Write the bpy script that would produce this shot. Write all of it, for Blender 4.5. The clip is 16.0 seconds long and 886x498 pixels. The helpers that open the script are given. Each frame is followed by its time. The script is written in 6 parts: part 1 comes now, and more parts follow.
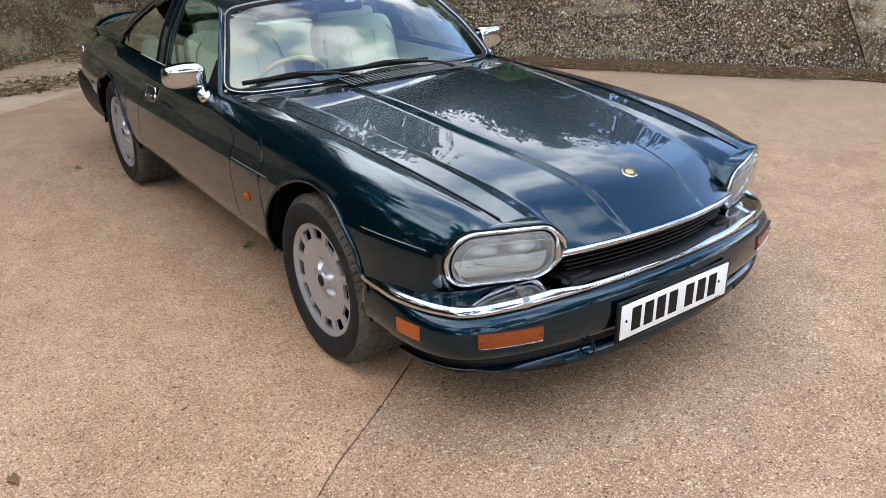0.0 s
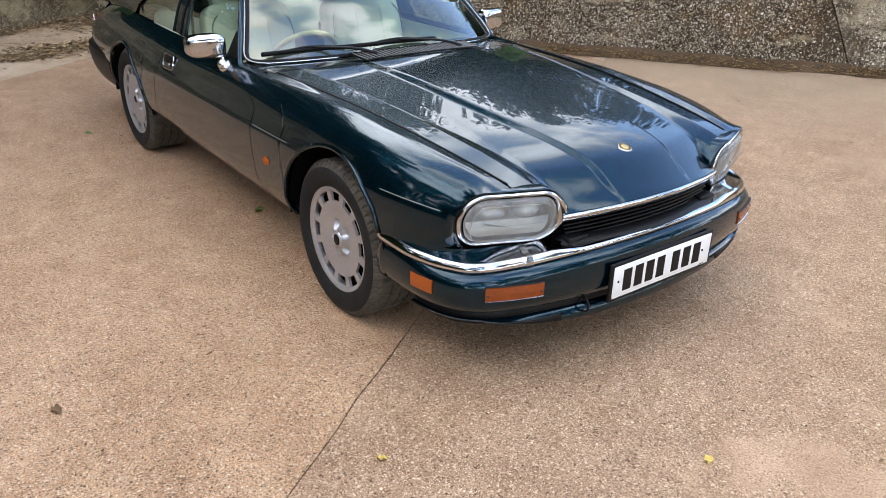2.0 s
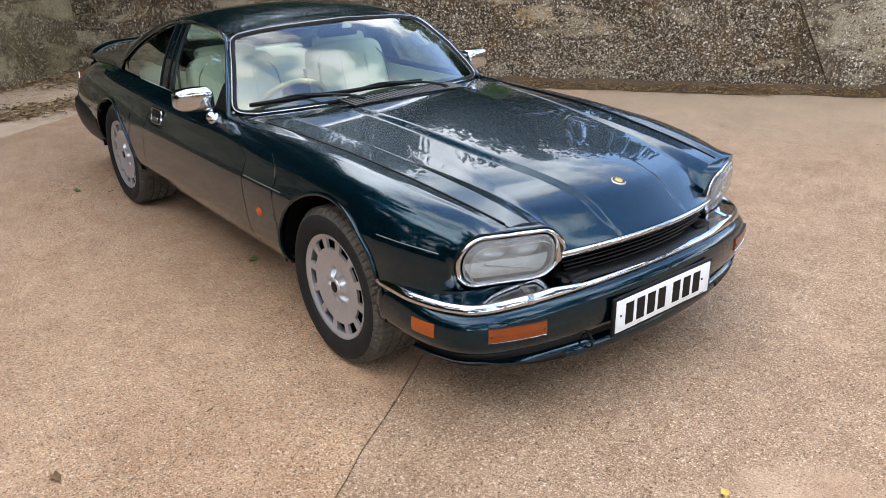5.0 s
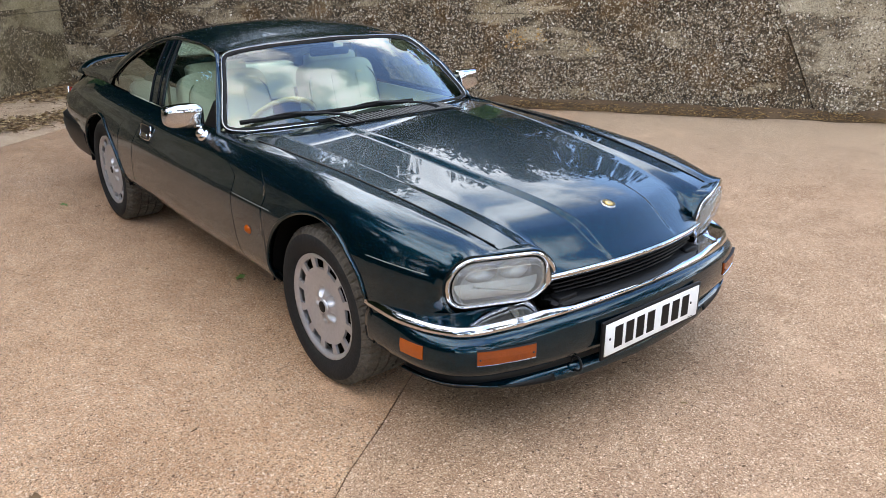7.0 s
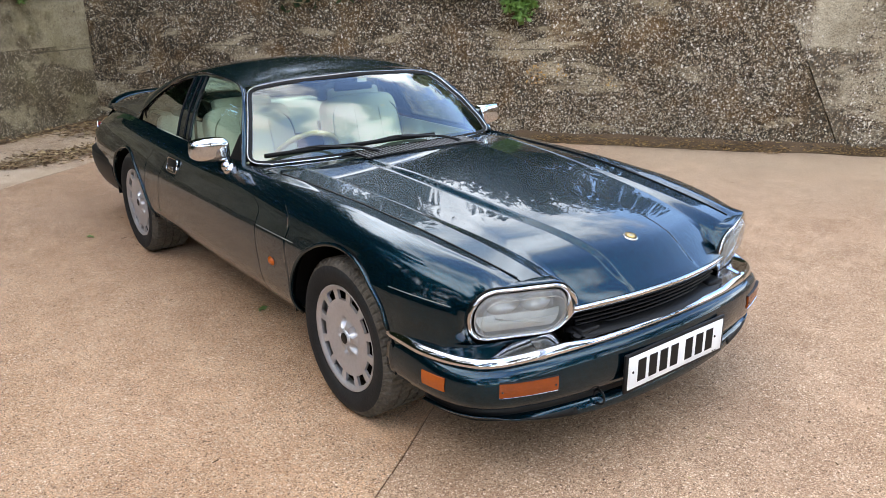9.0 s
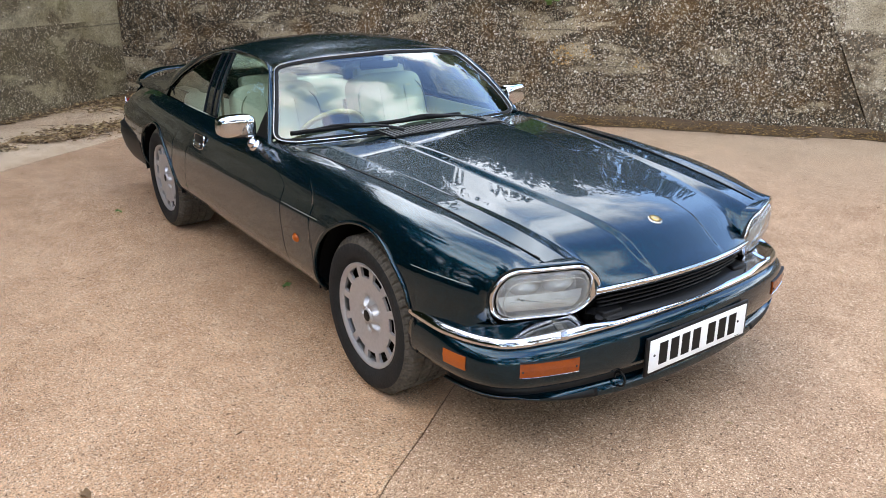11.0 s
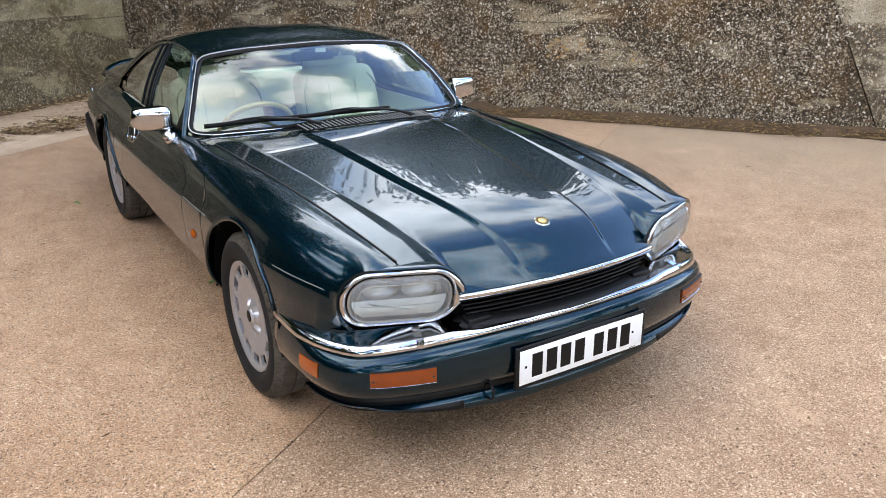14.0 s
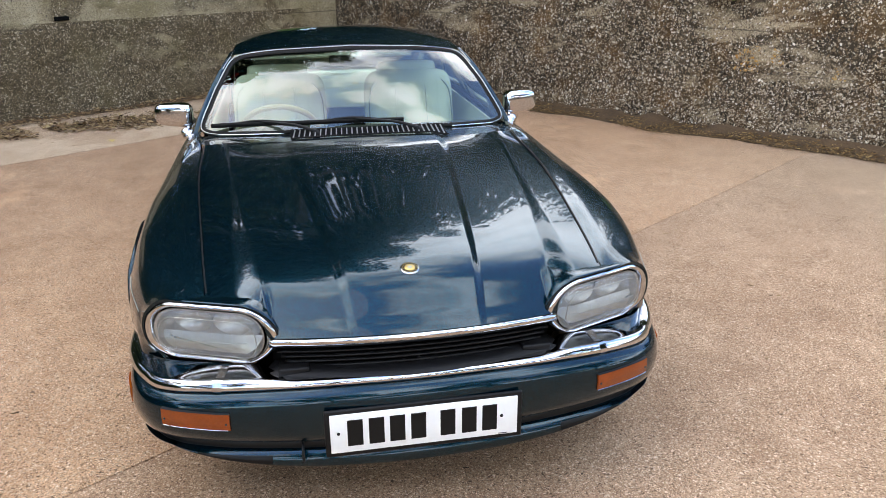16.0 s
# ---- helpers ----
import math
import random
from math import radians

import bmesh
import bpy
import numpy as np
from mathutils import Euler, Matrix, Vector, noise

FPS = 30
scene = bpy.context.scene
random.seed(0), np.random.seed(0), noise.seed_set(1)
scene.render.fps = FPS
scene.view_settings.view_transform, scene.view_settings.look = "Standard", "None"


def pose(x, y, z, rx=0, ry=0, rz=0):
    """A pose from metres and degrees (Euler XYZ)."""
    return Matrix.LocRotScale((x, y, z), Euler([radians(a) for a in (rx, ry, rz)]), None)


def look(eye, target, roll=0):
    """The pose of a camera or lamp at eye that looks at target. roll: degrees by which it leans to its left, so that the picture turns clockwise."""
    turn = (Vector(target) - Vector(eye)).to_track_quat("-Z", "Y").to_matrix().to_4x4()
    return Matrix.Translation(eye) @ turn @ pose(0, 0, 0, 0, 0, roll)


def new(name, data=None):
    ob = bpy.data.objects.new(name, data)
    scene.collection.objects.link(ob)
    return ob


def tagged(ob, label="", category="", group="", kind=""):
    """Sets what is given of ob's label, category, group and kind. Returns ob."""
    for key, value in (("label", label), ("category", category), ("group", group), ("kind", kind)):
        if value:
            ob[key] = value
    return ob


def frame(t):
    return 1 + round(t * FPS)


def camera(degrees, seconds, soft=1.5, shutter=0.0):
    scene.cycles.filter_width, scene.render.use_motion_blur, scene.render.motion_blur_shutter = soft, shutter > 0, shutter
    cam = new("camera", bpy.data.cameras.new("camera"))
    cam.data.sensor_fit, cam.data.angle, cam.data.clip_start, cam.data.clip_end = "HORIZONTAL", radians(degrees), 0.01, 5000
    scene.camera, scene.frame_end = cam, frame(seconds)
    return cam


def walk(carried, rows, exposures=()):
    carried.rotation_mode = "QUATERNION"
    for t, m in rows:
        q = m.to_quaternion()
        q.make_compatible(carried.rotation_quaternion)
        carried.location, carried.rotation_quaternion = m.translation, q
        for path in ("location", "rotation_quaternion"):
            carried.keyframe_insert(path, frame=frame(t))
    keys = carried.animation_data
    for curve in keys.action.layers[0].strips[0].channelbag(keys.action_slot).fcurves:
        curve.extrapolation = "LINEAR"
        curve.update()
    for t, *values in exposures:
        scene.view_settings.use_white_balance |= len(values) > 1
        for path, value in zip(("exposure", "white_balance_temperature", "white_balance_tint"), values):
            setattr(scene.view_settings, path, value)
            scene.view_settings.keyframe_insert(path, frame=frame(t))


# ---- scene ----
cam = camera(59.38, 16.0, soft=0.9)
PATH = [
    (0, (2.355, -1.986, 1.585), (0.869, -0.923, 0.771), -0.86),
    (0.5, (2.458, -2.183, 1.581), (0.974, -1.149, 0.728), 0.42),
    (1, (2.501, -2.252, 1.609), (1.018, -1.224, 0.746), 0.19),
    (1.5, (2.504, -2.224, 1.610), (1.037, -1.161, 0.762), 0.82),
    (2, (2.497, -2.210, 1.611), (1.053, -1.120, 0.760), 1.37),
    (2.5, (2.492, -2.213, 1.614), (1.045, -1.123, 0.767), 0.71),
    (3, (2.489, -2.218, 1.611), (1.031, -1.132, 0.777), 0.27),
    (3.5, (2.481, -2.226, 1.616), (1.007, -1.142, 0.808), -0.75),
    (4, (2.471, -2.224, 1.627), (0.991, -1.125, 0.852), -1.43),
    (6.5, (2.447, -2.208, 1.617), (1.015, -1.043, 0.848), -0.29),
    (7, (2.443, -2.211, 1.632), (0.990, -1.044, 0.907), -0.20),
    (7.5, (2.441, -2.220, 1.647), (0.955, -1.058, 0.981), -0.37),
    (8, (2.440, -2.220, 1.643), (0.938, -1.056, 1.019), -0.22),
    (8.5, (2.444, -2.224, 1.632), (0.941, -1.059, 1.011), -0.30),
    (9, (2.448, -2.225, 1.629), (0.940, -1.079, 0.986), -0.52),
    (9.5, (2.445, -2.235, 1.627), (0.932, -1.114, 0.953), -0.32),
    (10, (2.452, -2.233, 1.628), (0.930, -1.129, 0.945), -0.14),
    (12.5, (2.458, -2.236, 1.628), (0.929, -1.163, 0.913), -0.51),
    (13, (2.494, -2.164, 1.618), (0.959, -1.108, 0.893), -1.11),
    (13.5, (2.599, -1.939, 1.610), (1.027, -0.913, 0.920), -1.42),
    (14, (2.671, -1.648, 1.595), (1.081, -0.658, 0.894), -0.29),
    (14.5, (2.680, -1.331, 1.592), (1.109, -0.444, 0.730), 0.42),
    (15, (2.806, -1.009, 1.610), (1.106, -0.361, 0.778), -1.61),
    (15.5, (2.888, -0.673, 1.628), (1.101, -0.185, 0.875), -1.16),
    (16, (2.811, -0.313, 1.612), (0.974, 0.044, 0.905), -0.32),
]
walk(cam, [(t, look(eye, target, roll)) for t, eye, target, roll in PATH],
     exposures=[(t, stops - 0.80, 8600, 12) for t, stops in ((0, -0.08), (4, -0.06), (7.5, 0.02), (9, 0.1), (12.5, 0.1), (14, 0.05), (15, -0.12), (16, -0.02))])

# ---- world and light ----
SUN_EL, SUN_ROT = radians(56), radians(165)


def build_world():
    world = bpy.data.worlds.new("sky")
    scene.world = world
    world.use_nodes = True
    nt = world.node_tree
    nt.nodes.clear()
    out = nt.nodes.new("ShaderNodeOutputWorld")
    bg = nt.nodes.new("ShaderNodeBackground")
    sky = nt.nodes.new("ShaderNodeTexSky")
    sky.sky_type = "NISHITA"
    sky.sun_disc = False
    sky.sun_elevation, sky.sun_rotation = SUN_EL, SUN_ROT
    sky.air_density, sky.dust_density = 1.0, 0.4
    tc = nt.nodes.new("ShaderNodeTexCoord")
    mp = nt.nodes.new("ShaderNodeMapping")
    mp.inputs["Scale"].default_value = (1.0, 1.0, 1.3)
    mp.inputs["Location"].default_value = (-6.93, -7.98, -19.07)
    noi = nt.nodes.new("ShaderNodeTexNoise")
    noi.inputs["Scale"].default_value = 1.9
    noi.inputs["Detail"].default_value = 4.5
    noi.inputs["Roughness"].default_value = 0.55
    ramp = nt.nodes.new("ShaderNodeValToRGB")
    ramp.color_ramp.elements[0].position = 0.49
    ramp.color_ramp.elements[1].position = 0.57
    mix = nt.nodes.new("ShaderNodeMix")
    mix.data_type = "RGBA"
    shade = nt.nodes.new("ShaderNodeValToRGB")
    shade.color_ramp.elements[0].position, shade.color_ramp.elements[0].color = 0.50, (2.0, 2.5, 3.3, 1)
    shade.color_ramp.elements[1].position, shade.color_ramp.elements[1].color = 0.64, (10.2, 12.6, 16.8, 1)
    cover = nt.nodes.new("ShaderNodeMath")
    cover.operation = "ADD"
    cover.inputs[1].default_value = 0.045
    nt.links.new(noi.outputs["Fac"], cover.inputs[0])
    nt.links.new(cover.outputs[0], shade.inputs["Fac"])
    nt.links.new(shade.outputs["Color"], mix.inputs["B"])
    nt.links.new(tc.outputs["Generated"], mp.inputs["Vector"])
    nt.links.new(mp.outputs["Vector"], noi.inputs["Vector"])
    nt.links.new(cover.outputs[0], ramp.inputs["Fac"])
    nt.links.new(ramp.outputs["Color"], mix.inputs["Factor"])
    clear = nt.nodes.new("ShaderNodeVectorMath")  # clear blue between bright clouds
    clear.operation = "MULTIPLY"
    clear.inputs[1].default_value = (1.25, 1.6, 2.05)
    nt.links.new(sky.outputs["Color"], clear.inputs[0])
    nt.links.new(clear.outputs["Vector"], mix.inputs["A"])
    nt.links.new(mix.outputs["Result"], bg.inputs["Color"])
    bg.inputs["Strength"].default_value = 0.76
    nt.links.new(bg.outputs["Background"], out.inputs["Surface"])


build_world()
sun = new("sun", bpy.data.lights.new("sun", "SUN"))
sun.data.energy, sun.data.angle, sun.data.color = 1.35, radians(60), (1.0, 0.86, 0.68)
sun.matrix_world = look((math.sin(SUN_ROT) * 20, math.cos(SUN_ROT) * 20, 20 * math.tan(SUN_EL)), (0, 0, 0))


# ---- materials ----
def nodes_of(mat):
    mat.use_nodes = True
    nt = mat.node_tree
    return nt, nt.nodes["Principled BSDF"]


def plain(name, colour, rough=0.5, metal=0.0, coat=0.0, grain=0.0, scale=40.0, bump=0.0, **extra):
    """A surface with noise in its colour and roughness and a fine relief."""
    mat = bpy.data.materials.new(name)
    nt, bsdf = nodes_of(mat)
    bsdf.inputs["Base Color"].default_value = (*colour, 1)
    bsdf.inputs["Roughness"].default_value = rough
    bsdf.inputs["Metallic"].default_value = metal
    bsdf.inputs["Coat Weight"].default_value = coat
    for key, value in extra.items():
        bsdf.inputs[key.replace("_", " ")].default_value = value
    if grain or bump:
        tc = nt.nodes.new("ShaderNodeTexCoord")
        n1 = nt.nodes.new("ShaderNodeTexNoise")
        n1.inputs["Scale"].default_value, n1.inputs["Detail"].default_value = scale, 6
        nt.links.new(tc.outputs["Object"], n1.inputs["Vector"])
        n2 = nt.nodes.new("ShaderNodeTexNoise")
        n2.inputs["Scale"].default_value, n2.inputs["Detail"].default_value = scale / 11, 4
        nt.links.new(tc.outputs["Object"], n2.inputs["Vector"])
        add = nt.nodes.new("ShaderNodeMath")
        add.operation = "ADD"
        nt.links.new(n1.outputs["Fac"], add.inputs[0])
        nt.links.new(n2.outputs["Fac"], add.inputs[1])
        if grain:
            rng = nt.nodes.new("ShaderNodeMapRange")
            rng.inputs["From Min"].default_value, rng.inputs["From Max"].default_value = 0.6, 1.4
            rng.inputs["To Min"].default_value, rng.inputs["To Max"].default_value = 1 - grain, 1 + grain
            nt.links.new(add.outputs[0], rng.inputs["Value"])
            mul = nt.nodes.new("ShaderNodeVectorMath")
            mul.operation = "SCALE"
            mul.inputs[0].default_value = colour
            nt.links.new(rng.outputs["Result"], mul.inputs["Scale"])
            nt.links.new(mul.outputs["Vector"], bsdf.inputs["Base Color"])
        if bump:
            bp = nt.nodes.new("ShaderNodeBump")
            bp.inputs["Strength"].default_value, bp.inputs["Distance"].default_value = bump, 0.01
            nt.links.new(n1.outputs["Fac"], bp.inputs["Height"])
            nt.links.new(bp.outputs["Normal"], bsdf.inputs["Normal"])
    return mat


def link(nt, a, b):
    nt.links.new(a, b)


def node(nt, kind, **values):
    n = nt.nodes.new(kind)
    for key, value in values.items():
        if key in n.inputs:
            n.inputs[key].default_value = value
    return n


def ramp_of(nt, source, stops):
    r = nt.nodes.new("ShaderNodeValToRGB")
    els = r.color_ramp.elements
    while len(els) < len(stops):
        els.new(0.5)
    for e, (at, colour) in zip(els, stops):
        e.position = at
        e.color = (*colour, 1) if len(colour) == 3 else colour
    link(nt, source, r.inputs["Fac"])
    return r.outputs["Color"]


def blend(nt, fac, a, b, mode="MIX"):
    m = nt.nodes.new("ShaderNodeMix")
    m.data_type, m.blend_type = "RGBA", mode
    for slot, value in (("Factor", fac), ("A", a), ("B", b)):
        if isinstance(value, (int, float)):
            m.inputs[slot].default_value = value
        elif isinstance(value, tuple):
            m.inputs[slot].default_value = (*value, 1)
        else:
            link(nt, value, m.inputs[slot])
    return m.outputs["Result"]


def aggregate(name, matrix, stones, size, cover, patches, stain, moss, relief, lifts=(), flat=1.0, pits=0.8, grey_foot=None):
    """Concrete with stones of that size showing where the skin of cement has worn off."""
    mat = bpy.data.materials.new(name)
    nt, bsdf = nodes_of(mat)
    pos = nt.nodes.new("ShaderNodeTexCoord").outputs["Object"]
    big = node(nt, "ShaderNodeTexNoise", Scale=0.9, Detail=7.0, Roughness=0.62, Distortion=0.4)
    mid = node(nt, "ShaderNodeTexNoise", Scale=5.5, Detail=6.0, Roughness=0.65)
    fine = node(nt, "ShaderNodeTexNoise", Scale=70.0, Detail=5.0, Roughness=0.7)
    grit = node(nt, "ShaderNodeTexNoise", Scale=170.0, Detail=4.0, Roughness=0.65)
    bend = node(nt, "ShaderNodeTexNoise", Scale=20.0, Detail=2.0)
    wob = nt.nodes.new("ShaderNodeVectorMath")
    wob.operation = "MULTIPLY_ADD"
    wob.inputs[1].default_value = (0.03, 0.03, 0.03)
    for n in (mid, fine, grit, bend):
        link(nt, pos, n.inputs["Vector"])
    long = nt.nodes.new("ShaderNodeMapping")
    long.inputs["Scale"].default_value = (1, 1, flat)
    link(nt, pos, long.inputs["Vector"])
    link(nt, long.outputs["Vector"], big.inputs["Vector"])
    link(nt, bend.outputs["Color"], wob.inputs[0])
    link(nt, pos, wob.inputs[2])
    layers, heights = [], []
    for k, scale in enumerate((1.0 / size, 1.9 / size)):
        vor = node(nt, "ShaderNodeTexVoronoi", Scale=scale, Randomness=1.0)
        link(nt, wob.outputs["Vector"], vor.inputs["Vector"])
        wn = nt.nodes.new("ShaderNodeTexWhiteNoise")
        link(nt, vor.outputs["Color"], wn.inputs["Vector"])
        lim = nt.nodes.new("ShaderNodeMath")
        lim.operation = "MULTIPLY"
        lim.inputs[1].default_value = 0.74 if k == 0 else 0.66
        link(nt, wn.outputs["Value"], lim.inputs[0])
        edge = nt.nodes.new("ShaderNodeMath")
        edge.operation = "SUBTRACT"
        link(nt, lim.outputs[0], edge.inputs[0])
        link(nt, vor.outputs["Distance"], edge.inputs[1])
        soft = node(nt, "ShaderNodeMapRange")
        soft.inputs["From Min"].default_value, soft.inputs["From Max"].default_value = 0.0, 0.035
        link(nt, edge.outputs[0], soft.inputs["Value"])
        sep = nt.nodes.new("ShaderNodeSeparateColor")
        link(nt, vor.outputs["Color"], sep.inputs["Color"])
        layers.append((soft.outputs["Result"], ramp_of(nt, sep.outputs["Green"], stones)))
        heights.append(soft.outputs["Result"])
    base = blend(nt, ramp_of(nt, mid.outputs["Fac"], [(0.35, (0, 0, 0)), (0.68, (1, 1, 1))]), matrix[0], matrix[1])
    base = blend(nt, ramp_of(nt, fine.outputs["Fac"], [(0.3, (0, 0, 0)), (0.7, (1, 1, 1))]), base, blend(nt, 0.55, base, matrix[2]))
    worn = base
    for fac, colour in layers:
        worn = blend(nt, fac, worn, colour)
    skin = ramp_of(nt, big.outputs["Fac"], [(cover, (0, 0, 0)), (cover + 0.06, (1, 1, 1))])
    skin_fac = nt.nodes.new("ShaderNodeMath")
    skin_fac.operation = "MULTIPLY"
    link(nt, skin, skin_fac.inputs[0])
    link(nt, ramp_of(nt, fine.outputs["Fac"], [(0.36, (0.15, 0.15, 0.15)), (0.55, (1, 1, 1))]), skin_fac.inputs[1])
    cement = blend(nt, ramp_of(nt, mid.outputs["Fac"], [(0.3, (0, 0, 0)), (0.7, (1, 1, 1))]), patches[0], patches[1])
    colour = blend(nt, skin_fac.outputs[0], worn, cement)
    big2 = node(nt, "ShaderNodeTexNoise", Scale=1.7, Detail=8.0, Roughness=0.7)
    shift = nt.nodes.new("ShaderNodeMapping")
    shift.inputs["Location"].default_value = (7.3, 2.1, 4.4)
    shift.inputs["Scale"].default_value = (1, 1, 1.8)
    link(nt, pos, shift.inputs["Vector"])
    link(nt, shift.outputs["Vector"], big2.inputs["Vector"])
    colour = blend(nt, ramp_of(nt, big2.outputs["Fac"], [(0.42, (0, 0, 0)), (0.66, (stain[1],) * 3)]), colour, blend(nt, 1.0, colour, stain[0], "MULTIPLY"))
    for level in lifts:
        xyz = nt.nodes.new("ShaderNodeSeparateXYZ")
        link(nt, pos, xyz.inputs["Vector"])
        way = nt.nodes.new("ShaderNodeMath")
        way.operation = "MULTIPLY_ADD"
        way.inputs[1].default_value = 0.05
        link(nt, mid.outputs["Fac"], way.inputs[0])
        link(nt, xyz.outputs["Z"], way.inputs[2])
        away = nt.nodes.new("ShaderNodeMath")
        away.operation = "SUBTRACT"
        away.inputs[1].default_value = level + 0.025
        link(nt, way.outputs[0], away.inputs[0])
        size_of = nt.nodes.new("ShaderNodeMath")
        size_of.operation = "ABSOLUTE"
        link(nt, away.outputs[0], size_of.inputs[0])
        line = ramp_of(nt, size_of.outputs[0], [(0.003, (0.6,) * 3), (0.009, (0, 0, 0))])
        gap = nt.nodes.new("ShaderNodeMath")
        gap.operation = "MULTIPLY"
        link(nt, line, gap.inputs[0])
        link(nt, ramp_of(nt, big.outputs["Fac"], [(0.47, (0.0,) * 3), (0.60, (1, 1, 1))]), gap.inputs[1])
        colour = blend(nt, gap.outputs[0], colour, (0.025, 0.02, 0.015))
    if grey_foot:
        # greyer brown towards the foot of the north wall: reach from the wall, then along it
        facs = []
        for way_to, origin, near, far in (((0.6065, -0.795, 0), -5.35, 2.9, 0.7), ((0.795, 0.6065, 0), -6.38, 4.6, 7.2)):
            dot = nt.nodes.new("ShaderNodeVectorMath")
            dot.operation = "DOT_PRODUCT"
            dot.inputs[1].default_value = way_to
            link(nt, pos, dot.inputs[0])
            rough_edge = nt.nodes.new("ShaderNodeMath")
            rough_edge.operation = "MULTIPLY_ADD"
            rough_edge.inputs[1].default_value = 1.6
            link(nt, big.outputs["Fac"], rough_edge.inputs[0])
            link(nt, dot.outputs["Value"], rough_edge.inputs[2])
            reach = node(nt, "ShaderNodeMapRange")
            reach.inputs["From Min"].default_value, reach.inputs["From Max"].default_value = origin + near + 0.8, origin + far + 0.8
            link(nt, rough_edge.outputs[0], reach.inputs["Value"])
            facs.append(reach.outputs["Result"])
        both = nt.nodes.new("ShaderNodeMath")
        both.operation = "MULTIPLY"
        link(nt, facs[0], both.inputs[0])
        link(nt, facs[1], both.inputs[1])
        amount = nt.nodes.new("ShaderNodeMath")
        amount.operation = "MULTIPLY"
        amount.inputs[1].default_value = grey_foot[1]
        link(nt, both.outputs[0], amount.inputs[0])
        colour = blend(nt, amount.outputs[0], colour, blend(nt, 0.35, grey_foot[0], colour))
    if moss:
        big3 = node(nt, "ShaderNodeTexNoise", Scale=2.6, Detail=6.0)
        sh3 = nt.nodes.new("ShaderNodeMapping")
        sh3.inputs["Location"].default_value = (-3.1, 8.7, 1.4)
        link(nt, pos, sh3.inputs["Vector"])
        link(nt, sh3.outputs["Vector"], big3.inputs["Vector"])
        colour = blend(nt, ramp_of(nt, big3.outputs["Fac"], [(0.50, (0, 0, 0)), (0.72, (moss[1],) * 3)]), colour, moss[0])
    colour = blend(nt, 0.7, colour, blend(nt, 1.0, colour, ramp_of(nt, grit.outputs["Fac"], [(0.32, (0.42, 0.42, 0.42)), (0.68, (1.62, 1.62, 1.62))]), "MULTIPLY"))
    specks = node(nt, "ShaderNodeTexNoise", Scale=115.0, Detail=3.0, Roughness=0.6)
    link(nt, pos, specks.inputs["Vector"])
    colour = blend(nt, ramp_of(nt, specks.outputs["Fac"], [(0.33, (pits,) * 3), (0.42, (0, 0, 0))]), colour, blend(nt, 1.0, colour, (0.35, 0.32, 0.29), "MULTIPLY"))
    colour = blend(nt, ramp_of(nt, specks.outputs["Fac"], [(0.60, (0, 0, 0)), (0.68, (pits * 0.6,) * 3)]), colour, blend(nt, 1.0, colour, (1.5, 1.5, 1.45), "MULTIPLY"))
    link(nt, colour, bsdf.inputs["Base Color"])
    bsdf.inputs["Roughness"].default_value = 0.92
    bsdf.inputs["Specular IOR Level"].default_value = 0.25
    total = nt.nodes.new("ShaderNodeMath")
    total.operation = "ADD"
    link(nt, heights[0], total.inputs[0])
    link(nt, fine.outputs["Fac"], total.inputs[1])
    total2 = nt.nodes.new("ShaderNodeMath")
    total2.operation = "ADD"
    link(nt, total.outputs[0], total2.inputs[0])
    link(nt, heights[1], total2.inputs[1])
    bp = node(nt, "ShaderNodeBump", Strength=relief, Distance=size * 0.35)
    link(nt, total2.outputs[0], bp.inputs["Height"])
    link(nt, bp.outputs["Normal"], bsdf.inputs["Normal"])
    return mat


def paint(name, colour, flake):
    """Metallic car paint under a clear coat, with flakes and faint dust."""
    mat = bpy.data.materials.new(name)
    nt, bsdf = nodes_of(mat)
    pos = nt.nodes.new("ShaderNodeTexCoord").outputs["Object"]
    fl = node(nt, "ShaderNodeTexVoronoi", Scale=2600.0)
    dust = node(nt, "ShaderNodeTexNoise", Scale=9.0, Detail=8.0, Roughness=0.75)
    peel = node(nt, "ShaderNodeTexNoise", Scale=85.0, Detail=1.0)
    for n in (fl, dust, peel):
        link(nt, pos, n.inputs["Vector"])
    sep = nt.nodes.new("ShaderNodeSeparateColor")
    link(nt, fl.outputs["Color"], sep.inputs["Color"])
    col = blend(nt, ramp_of(nt, sep.outputs["Red"], [(0.55, (0, 0, 0)), (1.0, (1, 1, 1))]), colour, flake)
    link(nt, col, bsdf.inputs["Base Color"])
    bsdf.inputs["Metallic"].default_value = 0.85
    bsdf.inputs["Specular IOR Level"].default_value = 0.0
    bsdf.inputs["Roughness"].default_value = 0.27
    bsdf.inputs["Coat Weight"].default_value = 1.0
    bsdf.inputs["Coat IOR"].default_value = 1.42
    link(nt, ramp_of(nt, dust.outputs["Fac"], [(0.35, (0.004,) * 3), (0.75, (0.025,) * 3)]), bsdf.inputs["Coat Roughness"])
    bp = node(nt, "ShaderNodeBump", Strength=0.012, Distance=0.002)
    link(nt, peel.outputs["Fac"], bp.inputs["Height"])
    link(nt, bp.outputs["Normal"], bsdf.inputs["Coat Normal"])
    return mat


